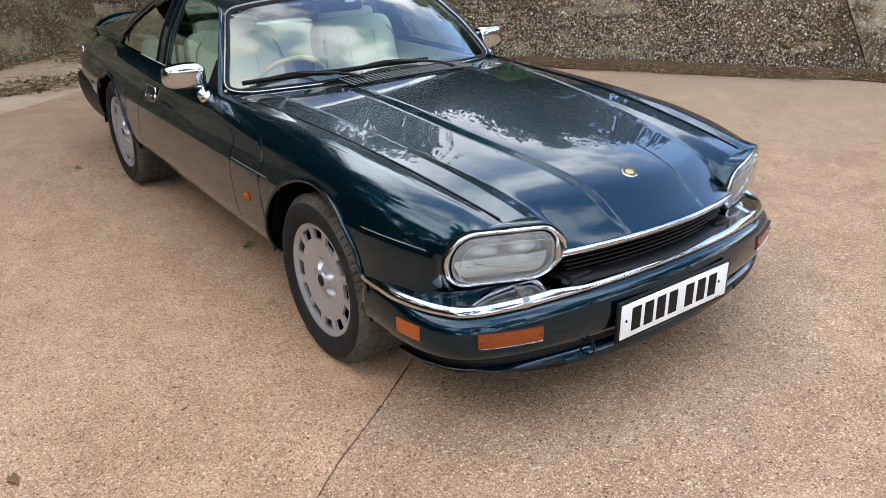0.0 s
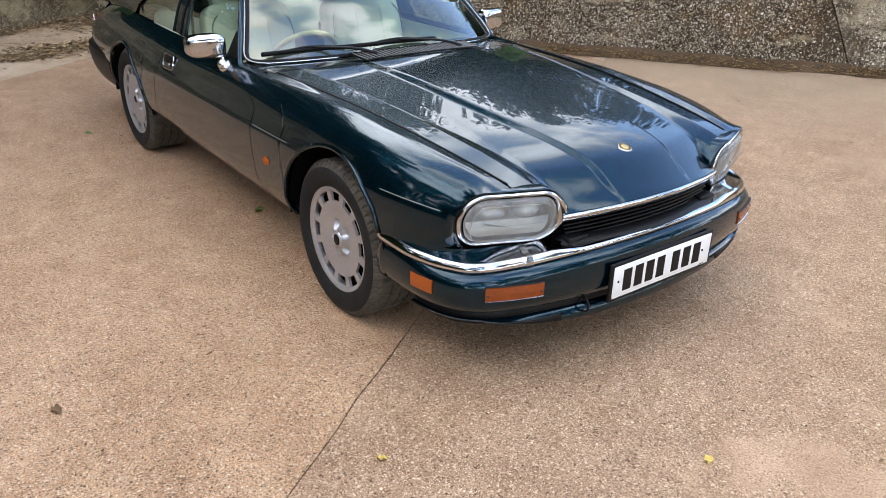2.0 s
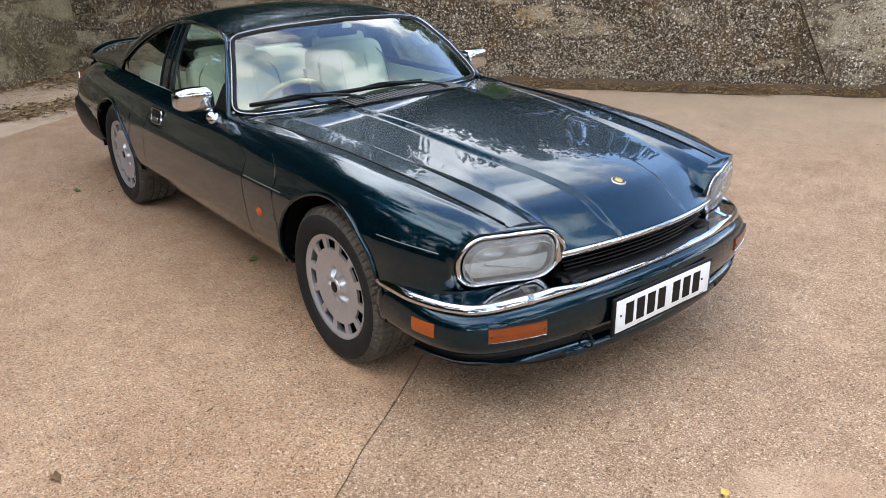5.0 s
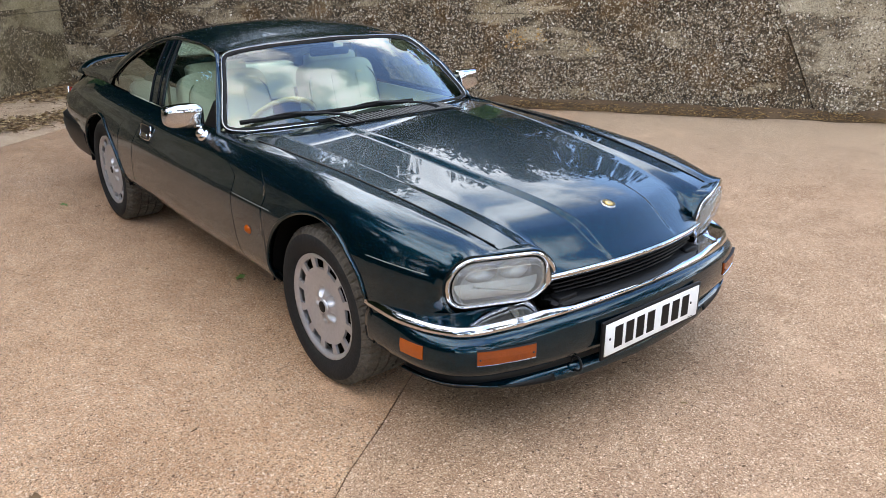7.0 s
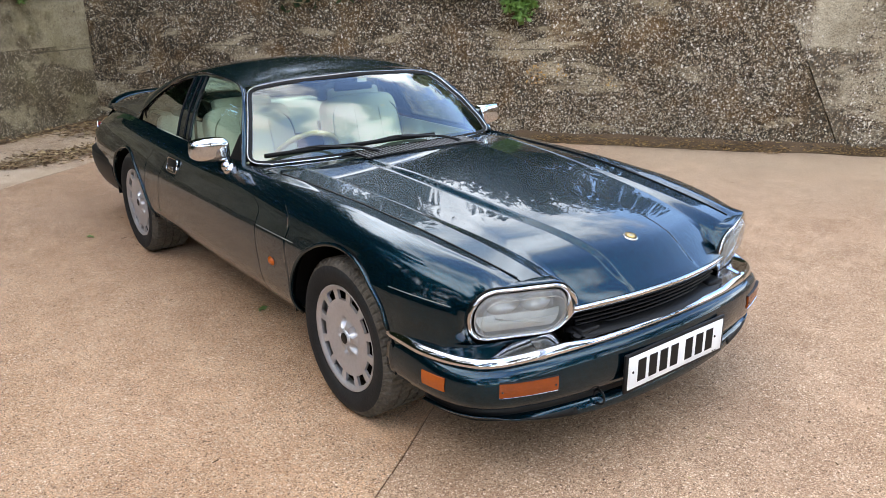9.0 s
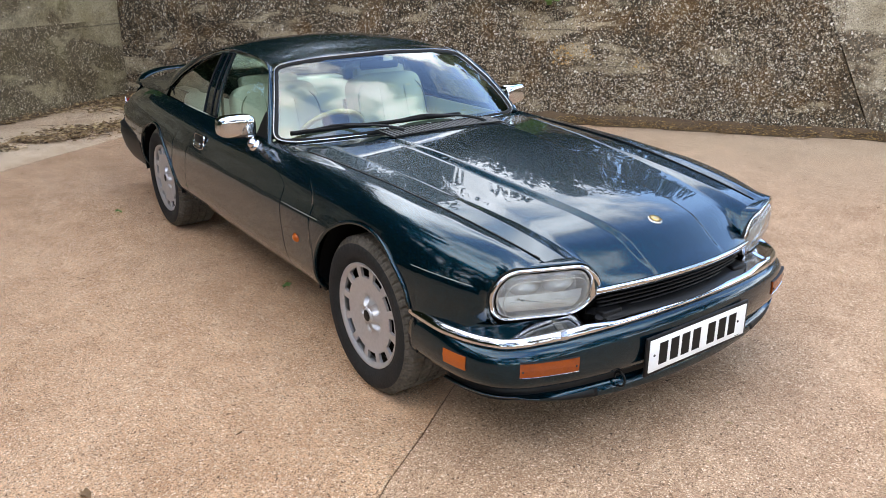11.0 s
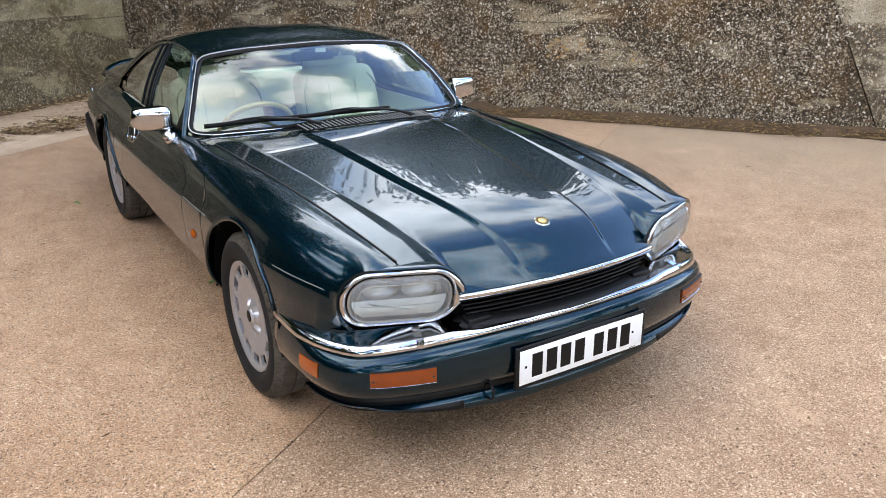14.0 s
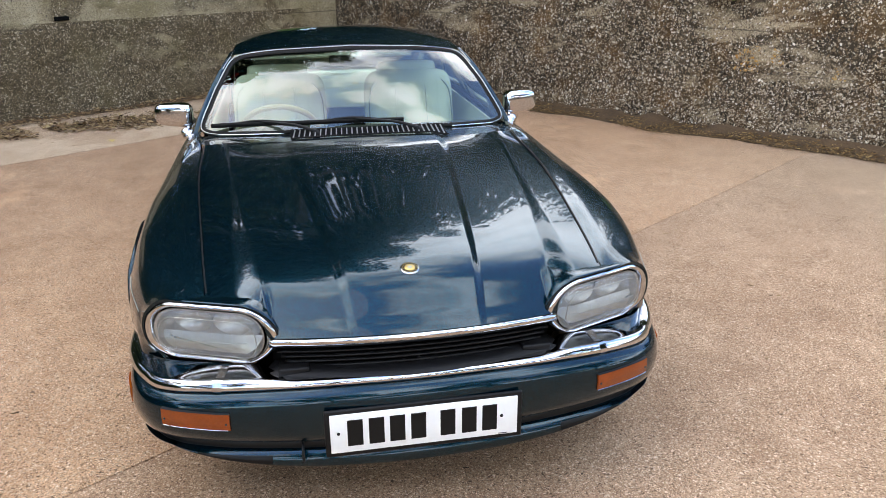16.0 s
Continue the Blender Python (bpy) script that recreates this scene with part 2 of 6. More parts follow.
def window_glass(name, tint, gloss=1.0, base=0.05, rough=0.0, flutes=0.0, haze=0.0):
    """A thin clear pane: it lets light through and mirrors more at a slant."""
    mat = bpy.data.materials.new(name)
    mat.use_nodes = True
    nt = mat.node_tree
    nt.nodes.clear()
    out = nt.nodes.new("ShaderNodeOutputMaterial")
    clear = nt.nodes.new("ShaderNodeBsdfTransparent")
    clear.inputs["Color"].default_value = (*tint, 1)
    shine = nt.nodes.new("ShaderNodeBsdfGlossy")
    shine.inputs["Roughness"].default_value = rough
    tilt = nt.nodes.new("ShaderNodeLayerWeight")
    tilt.inputs["Blend"].default_value = 0.5
    steep = nt.nodes.new("ShaderNodeMath")
    steep.operation = "POWER"
    steep.inputs[1].default_value = 5.0
    link(nt, tilt.outputs["Facing"], steep.inputs[0])
    fres = nt.nodes.new("ShaderNodeMath")
    fres.operation = "MULTIPLY_ADD"
    fres.inputs[1].default_value = 1.0 - base
    fres.inputs[2].default_value = base
    link(nt, steep.outputs[0], fres.inputs[0])
    amount = nt.nodes.new("ShaderNodeMath")
    amount.operation = "MULTIPLY"
    amount.inputs[1].default_value = gloss
    amount.use_clamp = True
    mix = nt.nodes.new("ShaderNodeMixShader")
    if flutes:
        tc = nt.nodes.new("ShaderNodeTexCoord")
        wave = node(nt, "ShaderNodeTexWave", Scale=flutes)
        wave.bands_direction = "Y"
        link(nt, tc.outputs["Object"], wave.inputs["Vector"])
        bp = node(nt, "ShaderNodeBump", Strength=0.35, Distance=0.004)
        link(nt, wave.outputs["Fac"], bp.inputs["Height"])
        link(nt, bp.outputs["Normal"], shine.inputs["Normal"])
        rib = ramp_of(nt, wave.outputs["Fac"], [(0.2, tuple(0.93 * q for q in tint)), (0.8, tint)])
        link(nt, rib, clear.inputs["Color"])
    link(nt, fres.outputs[0], amount.inputs[0])
    link(nt, amount.outputs[0], mix.inputs["Fac"])
    link(nt, clear.outputs["BSDF"], mix.inputs[1])
    link(nt, shine.outputs["BSDF"], mix.inputs[2])
    last = mix.outputs["Shader"]
    if haze:
        dull = nt.nodes.new("ShaderNodeBsdfDiffuse")
        dull.inputs["Color"].default_value = (0.75, 0.76, 0.75, 1)
        veil = nt.nodes.new("ShaderNodeMixShader")
        veil.inputs["Fac"].default_value = haze
        link(nt, last, veil.inputs[1])
        link(nt, dull.outputs["BSDF"], veil.inputs[2])
        last = veil.outputs["Shader"]
    link(nt, last, out.inputs["Surface"])
    return mat


M_PAINT = paint("teal_paint", (0.0003, 0.0110, 0.0205), (0.001, 0.056, 0.084))
M_CHROME = plain("chrome", (0.62, 0.62, 0.63), 0.06, 1.0, grain=0.04, scale=30)
M_BLACK = plain("black_plastic", (0.006, 0.006, 0.0065), 0.45, grain=0.25, scale=120, bump=0.05, Specular_IOR_Level=0.22)
M_TRIM = plain("black_rubber_trim", (0.006, 0.006, 0.006), 0.6, grain=0.2, scale=100, Specular_IOR_Level=0.2)
# dust on the tread, its colour paled further for the light falling there
M_TREAD = plain("dusty_lit_tread", (0.075, 0.064, 0.052), 0.95, grain=0.5, scale=90, bump=0.3, Specular_IOR_Level=0.1)
M_RUBBER = plain("tyre_rubber", (0.014, 0.0135, 0.013), 0.8, grain=0.4, scale=120, bump=0.2, Specular_IOR_Level=0.25)
M_ALLOY = plain("silver_alloy", (0.46, 0.46, 0.475), 0.42, 0.7, grain=0.10, scale=70, bump=0.03)
M_DARK = plain("dark_steel", (0.004, 0.004, 0.004), 0.9, grain=0.3, scale=30, Specular_IOR_Level=0.05)
M_LEATHER = plain("cream_leather", (0.74, 0.73, 0.62), 0.48, grain=0.07, scale=90, bump=0.12)
M_PIPING = plain("leather_piping", (0.24, 0.25, 0.19), 0.5, grain=0.1, scale=90)
M_DASH = plain("dark_padded_vinyl", (0.035, 0.038, 0.034), 0.6, grain=0.2, scale=80, bump=0.1)
M_STEEL = plain("dull_bright_trim", (0.30, 0.295, 0.28), 0.25, 1.0, grain=0.2, scale=40)
M_SLAT = plain("vent_slat_plastic", (0.20, 0.20, 0.205), 0.3, grain=0.2, scale=100)
M_CREAM = plain("cream_trim", (0.70, 0.68, 0.56), 0.6, grain=0.1, scale=60, bump=0.1)
M_WOOD = plain("pale_wood_rim", (0.55, 0.40, 0.20), 0.3, grain=0.2, scale=35)
M_AMBER = plain("amber_lens", (0.23, 0.036, 0.002), 0.18, coat=0.6, grain=0.2, scale=160, bump=0.25)
M_ORANGE = plain("orange_lens", (0.34, 0.060, 0.003), 0.2, coat=0.5, grain=0.12, scale=120, bump=0.15)
M_RED = plain("red_lens", (0.25, 0.008, 0.006), 0.15, coat=0.6, grain=0.1, scale=80)
M_WHITE = plain("plate_white", (0.82, 0.82, 0.80), 0.38, grain=0.04, scale=40)
M_GOLD = plain("gold_enamel", (0.62, 0.42, 0.13), 0.35, 0.4, grain=0.1, scale=90)
M_REFLECT = plain("lamp_reflector", (0.42, 0.42, 0.405), 0.34, 0.9, grain=0.2, scale=40, bump=0.10)
M_STRIPE = plain("coachline", (0.34, 0.34, 0.27), 0.5)
M_GLASS = window_glass("window_glass", (0.70, 0.82, 0.73), 2.6)
M_LENS = window_glass("lamp_glass", (0.93, 0.95, 0.95), 1.1, flutes=60.0, haze=0.12)
STONES = [(0.0, (0.045, 0.033, 0.022)), (0.3, (0.14, 0.09, 0.052)), (0.6, (0.29, 0.21, 0.132)), (0.85, (0.56, 0.47, 0.35)), (1.0, (0.88, 0.82, 0.72))]
STONES2 = [(0.0, (0.05, 0.04, 0.028)), (0.4, (0.16, 0.115, 0.07)), (0.75, (0.30, 0.235, 0.155)), (1.0, (0.55, 0.47, 0.36))]
M_WALL = aggregate("aggregate_wall", ((0.034, 0.026, 0.017), (0.15, 0.118, 0.078), (0.010, 0.008, 0.006)), STONES, 0.022, 0.565,
                   ((0.44, 0.355, 0.24), (0.56, 0.46, 0.32)), ((0.40, 0.355, 0.29), 0.75), ((0.44, 0.21, 0.05), 0.20), 0.9, (0.598, 0.962, 1.326), 3.4)
M_WALL_PALE = aggregate("worn_aggregate_wall", ((0.075, 0.060, 0.043), (0.29, 0.24, 0.17), (0.018, 0.014, 0.010)), STONES, 0.022, 0.45,
                        ((0.46, 0.38, 0.27), (0.58, 0.49, 0.36)), ((0.50, 0.45, 0.38), 0.6), ((0.44, 0.21, 0.05), 0.12), 0.9, (0.598, 0.962), 3.0)
M_WALL2 = aggregate("stained_wall", ((0.075, 0.058, 0.034), (0.19, 0.15, 0.09), (0.04, 0.031, 0.019)), STONES2, 0.018, 0.56,
                    ((0.27, 0.22, 0.135), (0.40, 0.335, 0.225)), ((0.52, 0.46, 0.36), 0.7), ((0.15, 0.125, 0.05), 0.3), 0.8, (0.92,), 1.6)
M_CEMENT = aggregate("pale_cement_wall", ((0.13, 0.105, 0.066), (0.27, 0.22, 0.14), (0.07, 0.055, 0.034)), STONES2, 0.016, 0.40,
                     ((0.33, 0.275, 0.18), (0.46, 0.39, 0.27)), ((0.45, 0.40, 0.30), 0.7), ((0.20, 0.17, 0.07), 0.35), 0.7, (), 1.6)
GRIT = [(0.0, (0.10, 0.056, 0.031)), (0.3, (0.37, 0.225, 0.138)), (0.7, (0.60, 0.41, 0.268)), (1.0, (0.80, 0.61, 0.44))]
M_CONC = aggregate("concrete_ground", ((0.433, 0.253, 0.153), (0.636, 0.403, 0.257), (0.120, 0.067, 0.038)), GRIT, 0.0078, 0.60,
                   ((0.469, 0.288, 0.178), (0.608, 0.403, 0.263)), ((0.70, 0.65, 0.61), 0.6), None, 1.0, pits=1.0, grey_foot=((0.40, 0.315, 0.225), 0.8))
M_CONC3 = aggregate("warm_concrete", ((0.570, 0.318, 0.180), (0.800, 0.488, 0.292), (0.152, 0.081, 0.043)), GRIT, 0.0078, 0.60,
                    ((0.620, 0.362, 0.212), (0.775, 0.495, 0.310)), ((0.72, 0.66, 0.60), 0.55), None, 1.0, pits=1.0, grey_foot=((0.40, 0.315, 0.225), 0.8))
M_CONC2 = aggregate("pale_concrete", ((0.526, 0.370, 0.246), (0.638, 0.470, 0.325), (0.336, 0.224, 0.151)), GRIT, 0.007, 0.48,
                    ((0.549, 0.392, 0.263), (0.650, 0.493, 0.347)), ((0.75, 0.70, 0.64), 0.6), None, 0.45)
M_EARTH = plain("dark_joint_earth", (0.085, 0.050, 0.024), 0.95, grain=0.5, scale=60, bump=0.6)
M_LITTER = plain("dead_leaf_litter", (0.17, 0.095, 0.045), 0.9, grain=0.5, scale=25)
M_LITTER.node_tree.nodes["Principled BSDF"].inputs["Subsurface Weight"].default_value = 0.0
M_STRAW = plain("dry_straw", (0.36, 0.26, 0.13), 0.85, grain=0.4, scale=25)
M_BARK = plain("bark", (0.13, 0.10, 0.07), 0.95, grain=0.4, scale=14, bump=0.7)
M_LEAF = plain("green_leaves", (0.055, 0.11, 0.028), 0.55, grain=0.4, scale=1.2)
M_LEAF2 = plain("fresh_green_leaf", (0.11, 0.21, 0.04), 0.5, grain=0.25, scale=30)
M_YELLOW = plain("yellow_leaf", (0.60, 0.42, 0.09), 0.6, grain=0.2, scale=60)
M_INK = plain("black_characters", (0.006, 0.006, 0.006), 0.5, Specular_IOR_Level=0.2)


# ---- mesh helpers ----
def part(name, bm, material, parent=None, label="", smooth=True, kind=""):
    me = bpy.data.meshes.new(name)
    bm.normal_update()
    bm.to_mesh(me)
    bm.free()
    mats = material if isinstance(material, (list, tuple)) else [material]
    for m in mats:
        me.materials.append(m)
    if smooth:
        me.polygons.foreach_set("use_smooth", [True] * len(me.polygons))
    ob = new(name, me)
    ob.parent = parent
    if label or kind:
        tagged(ob, label=label, kind=kind)
    return ob


def table(xs, ys):
    """A smooth monotone curve through a table of values."""
    order = np.argsort(xs)
    x, y = np.array(xs, float)[order], np.array(ys, float)[order]
    h, d = np.diff(x), np.diff(y) / np.diff(x)
    m = np.zeros_like(x)
    m[0], m[-1] = d[0], d[-1]
    for i in range(1, len(x) - 1):
        m[i] = 0 if d[i - 1] * d[i] <= 0 else 2 * d[i - 1] * d[i] / (d[i - 1] + d[i])

    def f(q):
        q = min(max(q, x[0]), x[-1])
        i = min(int(np.searchsorted(x, q, side="right")) - 1, len(h) - 1)
        s = (q - x[i]) / h[i]
        return float((1 + 2 * s) * (1 - s) ** 2 * y[i] + s * (1 - s) ** 2 * h[i] * m[i]
                     + s * s * (3 - 2 * s) * y[i + 1] + s * s * (s - 1) * h[i] * m[i + 1])
    return f


def spline(pts, n):
    """n points along a Catmull-Rom curve through pts, evenly by length."""
    p = [Vector(q) for q in pts]
    p = [p[0] * 2 - p[1]] + p + [p[-1] * 2 - p[-2]]
    fine = []
    for i in range(1, len(p) - 2):
        for k in range(16):
            t = k / 16
            a, b, c, d = p[i - 1], p[i], p[i + 1], p[i + 2]
            fine.append(0.5 * (2 * b + (c - a) * t + (2 * a - 5 * b + 4 * c - d) * t * t + (3 * b - a - 3 * c + d) * t ** 3))
    fine.append(p[-2])
    acc = [0.0]
    for a, b in zip(fine, fine[1:]):
        acc.append(acc[-1] + (b - a).length)
    out = []
    j = 0
    for k in range(n):
        s = acc[-1] * k / (n - 1)
        while j < len(acc) - 2 and acc[j + 1] < s:
            j += 1
        f = (s - acc[j]) / max(acc[j + 1] - acc[j], 1e-9)
        out.append(fine[j].lerp(fine[j + 1], f))
    return out


def sheet(fn, nu, nv, flip=False, bm=None):
    """A grid of fn(u, v) with u and v from 0 to 1."""
    bm = bm or bmesh.new()
    g = [[bm.verts.new(fn(i / nu, j / nv)) for j in range(nv + 1)] for i in range(nu + 1)]
    for i in range(nu):
        for j in range(nv):
            q = [g[i][j], g[i + 1][j], g[i + 1][j + 1], g[i][j + 1]]
            if flip:
                q.reverse()
            try:
                bm.faces.new(q)
            except ValueError:
                pass
    return bm


def sweep(pts, section, closed=True, up=(0, 0, 1), bm=None, caps=True, scale=None):
    """A section of (side, up) points carried along pts."""
    bm = bm or bmesh.new()
    rings = []
    n = len(pts)
    for i, p in enumerate(pts):
        p = Vector(p)
        d = (Vector(pts[min(i + 1, n - 1)]) - Vector(pts[max(i - 1, 0)])).normalized()
        side = d.cross(Vector(up)).normalized()
        top = side.cross(d)
        k = scale(i / (n - 1)) if scale else 1.0
        rings.append([bm.verts.new(p + side * a * k + top * b * k) for a, b in section])
    m = len(section)
    for r, s in zip(rings, rings[1:]):
        for j in range(m if closed else m - 1):
            bm.faces.new((r[j], r[(j + 1) % m], s[(j + 1) % m], s[j]))
    if caps and closed and m > 2:
        bm.faces.new(rings[0][::-1])
        bm.faces.new(rings[-1])
    bmesh.ops.recalc_face_normals(bm, faces=bm.faces)
    return bm


def ring(r, n=8, squash=1.0):
    return [(r * math.cos(2 * math.pi * k / n), squash * r * math.sin(2 * math.pi * k / n)) for k in range(n)]


def lathe(profile, n=48, axis_y=True, bm=None):
    """A profile of (radius, along) turned about the y axis."""
    bm = bm or bmesh.new()
    rings = []
    for k in range(n):
        a = 2 * math.pi * k / n
        rings.append([bm.verts.new((r * math.cos(a), h, r * math.sin(a))) for r, h in profile])
    for k in range(n):
        r, s = rings[k], rings[(k + 1) % n]
        for j in range(len(profile) - 1):
            bm.faces.new((r[j], s[j], s[j + 1], r[j + 1]))
    bmesh.ops.recalc_face_normals(bm, faces=bm.faces)
    return bm


def box(bm, lo, hi, bevel=0.0):
    c = [(a + b) / 2 for a, b in zip(lo, hi)]
    s = [abs(b - a) for a, b in zip(lo, hi)]
    made = bmesh.ops.create_cube(bm, size=1, matrix=Matrix.Translation(c) @ Matrix.Diagonal((*s, 1)))
    if bevel:
        es = list({e for v in made["verts"] for e in v.link_edges})
        bmesh.ops.bevel(bm, geom=es, offset=bevel, segments=2, affect="EDGES", profile=0.5)
    return bm


def thing(name, label, category, group="", at=(0, 0, 0)):
    ob = new(name)
    ob.location = at
    return tagged(ob, label=label, category=category, group=group)


def skirt(bm, depth=0.012):
    """Turns the open edges of a panel inward, so that it has a thickness."""
    bm.normal_update()
    edges = [e for e in bm.edges if e.is_boundary]
    normals = {v: v.normal.copy() for e in edges for v in e.verts}
    for e in edges:
        e.smooth = False
    made = bmesh.ops.extrude_edge_only(bm, edges=edges)["geom"]
    fresh = [g for g in made if isinstance(g, bmesh.types.BMVert)]
    for v in fresh:
        near = None
        for e in v.link_edges:
            o = e.other_vert(v)
            if o in normals:
                near = o
        v.co -= normals[near] * depth
    return bm


# ---- yard ----
CORNER = Vector((-8.32, 0.383, 0))
U, V = Vector((0.795, 0.6065, 0)).normalized(), Vector((0.562, -0.827, 0)).normalized()
IN_N, IN_W = Vector((U.y, -U.x, 0)), Vector((-V.y, V.x, 0))
JOINT = Vector((0.5738, -0.819, 0)).normalized()
UP = Vector((0, 0, 1))
WALL_H = 1.85


def wobble(p, s, amp):
    return amp * noise.noise(Vector(p) * s)


def wall_piece(name, start, along, inward, d0, d1, material, label, upper=None):
    """A stretch of wall between two slanted ends, with a slightly uneven face and a thickness."""
    bm = bmesh.new()
    nx, nz = 90, 26

    def face(u, v):
        z = -0.05 + (WALL_H + 0.05) * v
        d = d0(z) + (d1(z) - d0(z)) * u
        p = start + along * d + UP * z
        lift = 0.010 * math.floor((z + 0.02 + 0.02 * noise.noise(Vector((d, 0, 3)))) / 0.94)
        return p + inward * (wobble(p, 1.3, 0.012) + wobble(p, 6.0, 0.006) - lift)
    sheet(face, nx, nz, False, bm)
    sheet(lambda u, v: start + along * (d0(v * WALL_H) + (d1(v * WALL_H) - d0(v * WALL_H)) * u) + UP * (v * WALL_H) - inward * 0.4, 4, 2, True, bm)
    sheet(lambda u, v: face(u, 1).lerp(start + along * (d0(WALL_H) + (d1(WALL_H) - d0(WALL_H)) * u) + UP * WALL_H - inward * 0.4, v), nx, 1, False, bm)
    for u in (0, 1):
        sheet(lambda a, b: face(u, a) - inward * (0.4 * b), nz, 1, False, bm)
    bmesh.ops.recalc_face_normals(bm, faces=bm.faces)
    if upper:
        for f in bm.faces:
            c = f.calc_center_median()
            f.material_index = 1 if c.z > 0.945 else 0
    return tagged(part(name, bm, [material, upper] if upper else material, None, smooth=False), label=label, category="wall", kind="structure")


def crack(z):
    return 8.80 - 0.47 * z


north_a = wall_piece("wall_north", CORNER, U, IN_N, lambda z: -0.2, lambda z: crack(z) - 0.006, M_WALL, "weathered exposed-aggregate concrete retaining wall")
north_b = wall_piece("wall_north_2", CORNER, U, IN_N, lambda z: crack(z) + 0.007, lambda z: 18.0, M_WALL_PALE, "weathered exposed-aggregate concrete wall beyond a slanting joint")
west = wall_piece("wall_west", CORNER, V, IN_W, lambda z: 0.0, lambda z: 6.6, M_WALL2, "stained brown concrete wall with a paler upper part", M_CEMENT)
bm = sheet(lambda u, v: CORNER + U * (7.5 + 1.6 * u) + UP * (WALL_H * v) - IN_N * 0.06, 2, 2)
tagged(part("joint_filler", bm, M_EARTH, None), label="dark filler in the wall joint", category="wall", kind="structure")


def pebble_field(owner, start, along, inward, d0, d1, z1, count, seed, material, thin=lambda d: 1.0, z0=0.0):
    """Loose-looking stones that stand proud of the worn concrete."""
    rnd = random.Random(seed)
    verts, faces = [], []
    base = [(1, 0, 0), (0, 1, 0), (-1, 0, 0), (0, -1, 0), (0, 0, 1)]
    for _ in range(count):
        d, z = d0 + (d1 - d0) * rnd.random(), z0 + (z1 - z0) * rnd.random() ** 1.25
        if noise.noise(Vector((d * 0.55, z * 0.9, seed))) + rnd.uniform(-0.35, 0.35) < -0.24 or rnd.random() > thin(d):
            continue
        c = start + along * d + UP * z + inward * (0.004 - 0.010 * math.floor((z + 0.02) / 0.94))
        c += inward * (wobble(c, 1.3, 0.012) + wobble(c, 6.0, 0.006))
        r = rnd.uniform(0.0042, 0.0112) * (1.6 if rnd.random() < 0.14 else 1)
        a, sq = rnd.uniform(0, math.pi), rnd.uniform(0.38, 0.85)
        o = len(verts)
        n = 5
        for k in range(n):
            t = 2 * math.pi * k / n + a
            px, pz = r * math.cos(t) * (1 + rnd.uniform(-.2, .2)), r * sq * math.sin(t)
            qx, qz = px * math.cos(a) - pz * math.sin(a), px * math.sin(a) + pz * math.cos(a)
            verts.append(tuple(c + along * qx + UP * qz - inward * 0.003))
        for k in range(n):
            t = 2 * math.pi * k / n + a
            px, pz = 0.74 * r * math.cos(t), 0.74 * r * sq * math.sin(t)
            qx, qz = px * math.cos(a) - pz * math.sin(a), px * math.sin(a) + pz * math.cos(a)
            verts.append(tuple(c + along * qx + UP * qz + inward * r * 0.45))
        for k in range(n):
            faces.append((o + k, o + (k + 1) % n, o + n + (k + 1) % n, o + n + k))
        faces.append(tuple(range(o + n, o + 2 * n)))
    me = bpy.data.meshes.new("stones")
    me.from_pydata(verts, [], faces)
    me.materials.append(material)
    ob = new("stones", me)
    ob.parent = owner
    return tagged(ob, label="pale flint pebbles set in the wall", kind="stuff")


def island_material(name, stops, rough=0.7):
    mat = bpy.data.materials.new(name)
    nt, bsdf = nodes_of(mat)
    geo = nt.nodes.new("ShaderNodeNewGeometry")
    col = ramp_of(nt, geo.outputs["Random Per Island"], stops)
    tc = nt.nodes.new("ShaderNodeTexCoord")
    n = node(nt, "ShaderNodeTexNoise", Scale=90.0, Detail=4.0)
    link(nt, tc.outputs["Object"], n.inputs["Vector"])
    col = blend(nt, 0.4, col, blend(nt, 1.0, col, ramp_of(nt, n.outputs["Fac"], [(0.3, (0.5,) * 3), (0.7, (1.5,) * 3)]), "MULTIPLY"))
    link(nt, col, bsdf.inputs["Base Color"])
    bsdf.inputs["Roughness"].default_value = rough
    return mat


M_PEBBLE = island_material("flint_pebbles", [(0.0, (0.035, 0.026, 0.018)), (0.3, (0.15, 0.10, 0.06)), (0.6, (0.33, 0.25, 0.165)), (0.82, (0.56, 0.47, 0.35)), (1.0, (0.86, 0.80, 0.70))])
M_PEBBLE2 = island_material("dull_pebbles", STONES2)
M_BITS = island_material("litter_bits", [(0.0, (0.06, 0.035, 0.018)), (0.35, (0.15, 0.085, 0.04)), (0.7, (0.26, 0.16, 0.075)), (1.0, (0.42, 0.30, 0.15))], 0.9)
M_BITS2 = island_material("moss_bits", [(0.0, (0.025, 0.016, 0.009)), (0.4, (0.085, 0.046, 0.018)), (0.8, (0.20, 0.11, 0.036)), (1.0, (0.40, 0.27, 0.11))], 0.9)
M_FOLIAGE = island_material("foliage", [(0.0, (0.010, 0.018, 0.007)), (0.5, (0.022, 0.038, 0.014)), (1.0, (0.045, 0.072, 0.026))], 0.75)
M_FOLIAGE.node_tree.nodes["Principled BSDF"].inputs["Specular IOR Level"].default_value = 0.12
pebble_field(north_a, CORNER, U, IN_N, 0.0, 8.40, 1.75, 54000, 3, M_PEBBLE, lambda d: 0.12 + 0.88 * min(1.0, max(0.0, (d - 1.85) / 4.25)))
pebble_field(north_b, CORNER, U, IN_N, 8.82, 13.3, 1.75, 24000, 5, M_PEBBLE)
pebble_field(west, CORNER, V, IN_W, 0.0, 6.6, 1.45, 3500, 8, M_PEBBLE2)

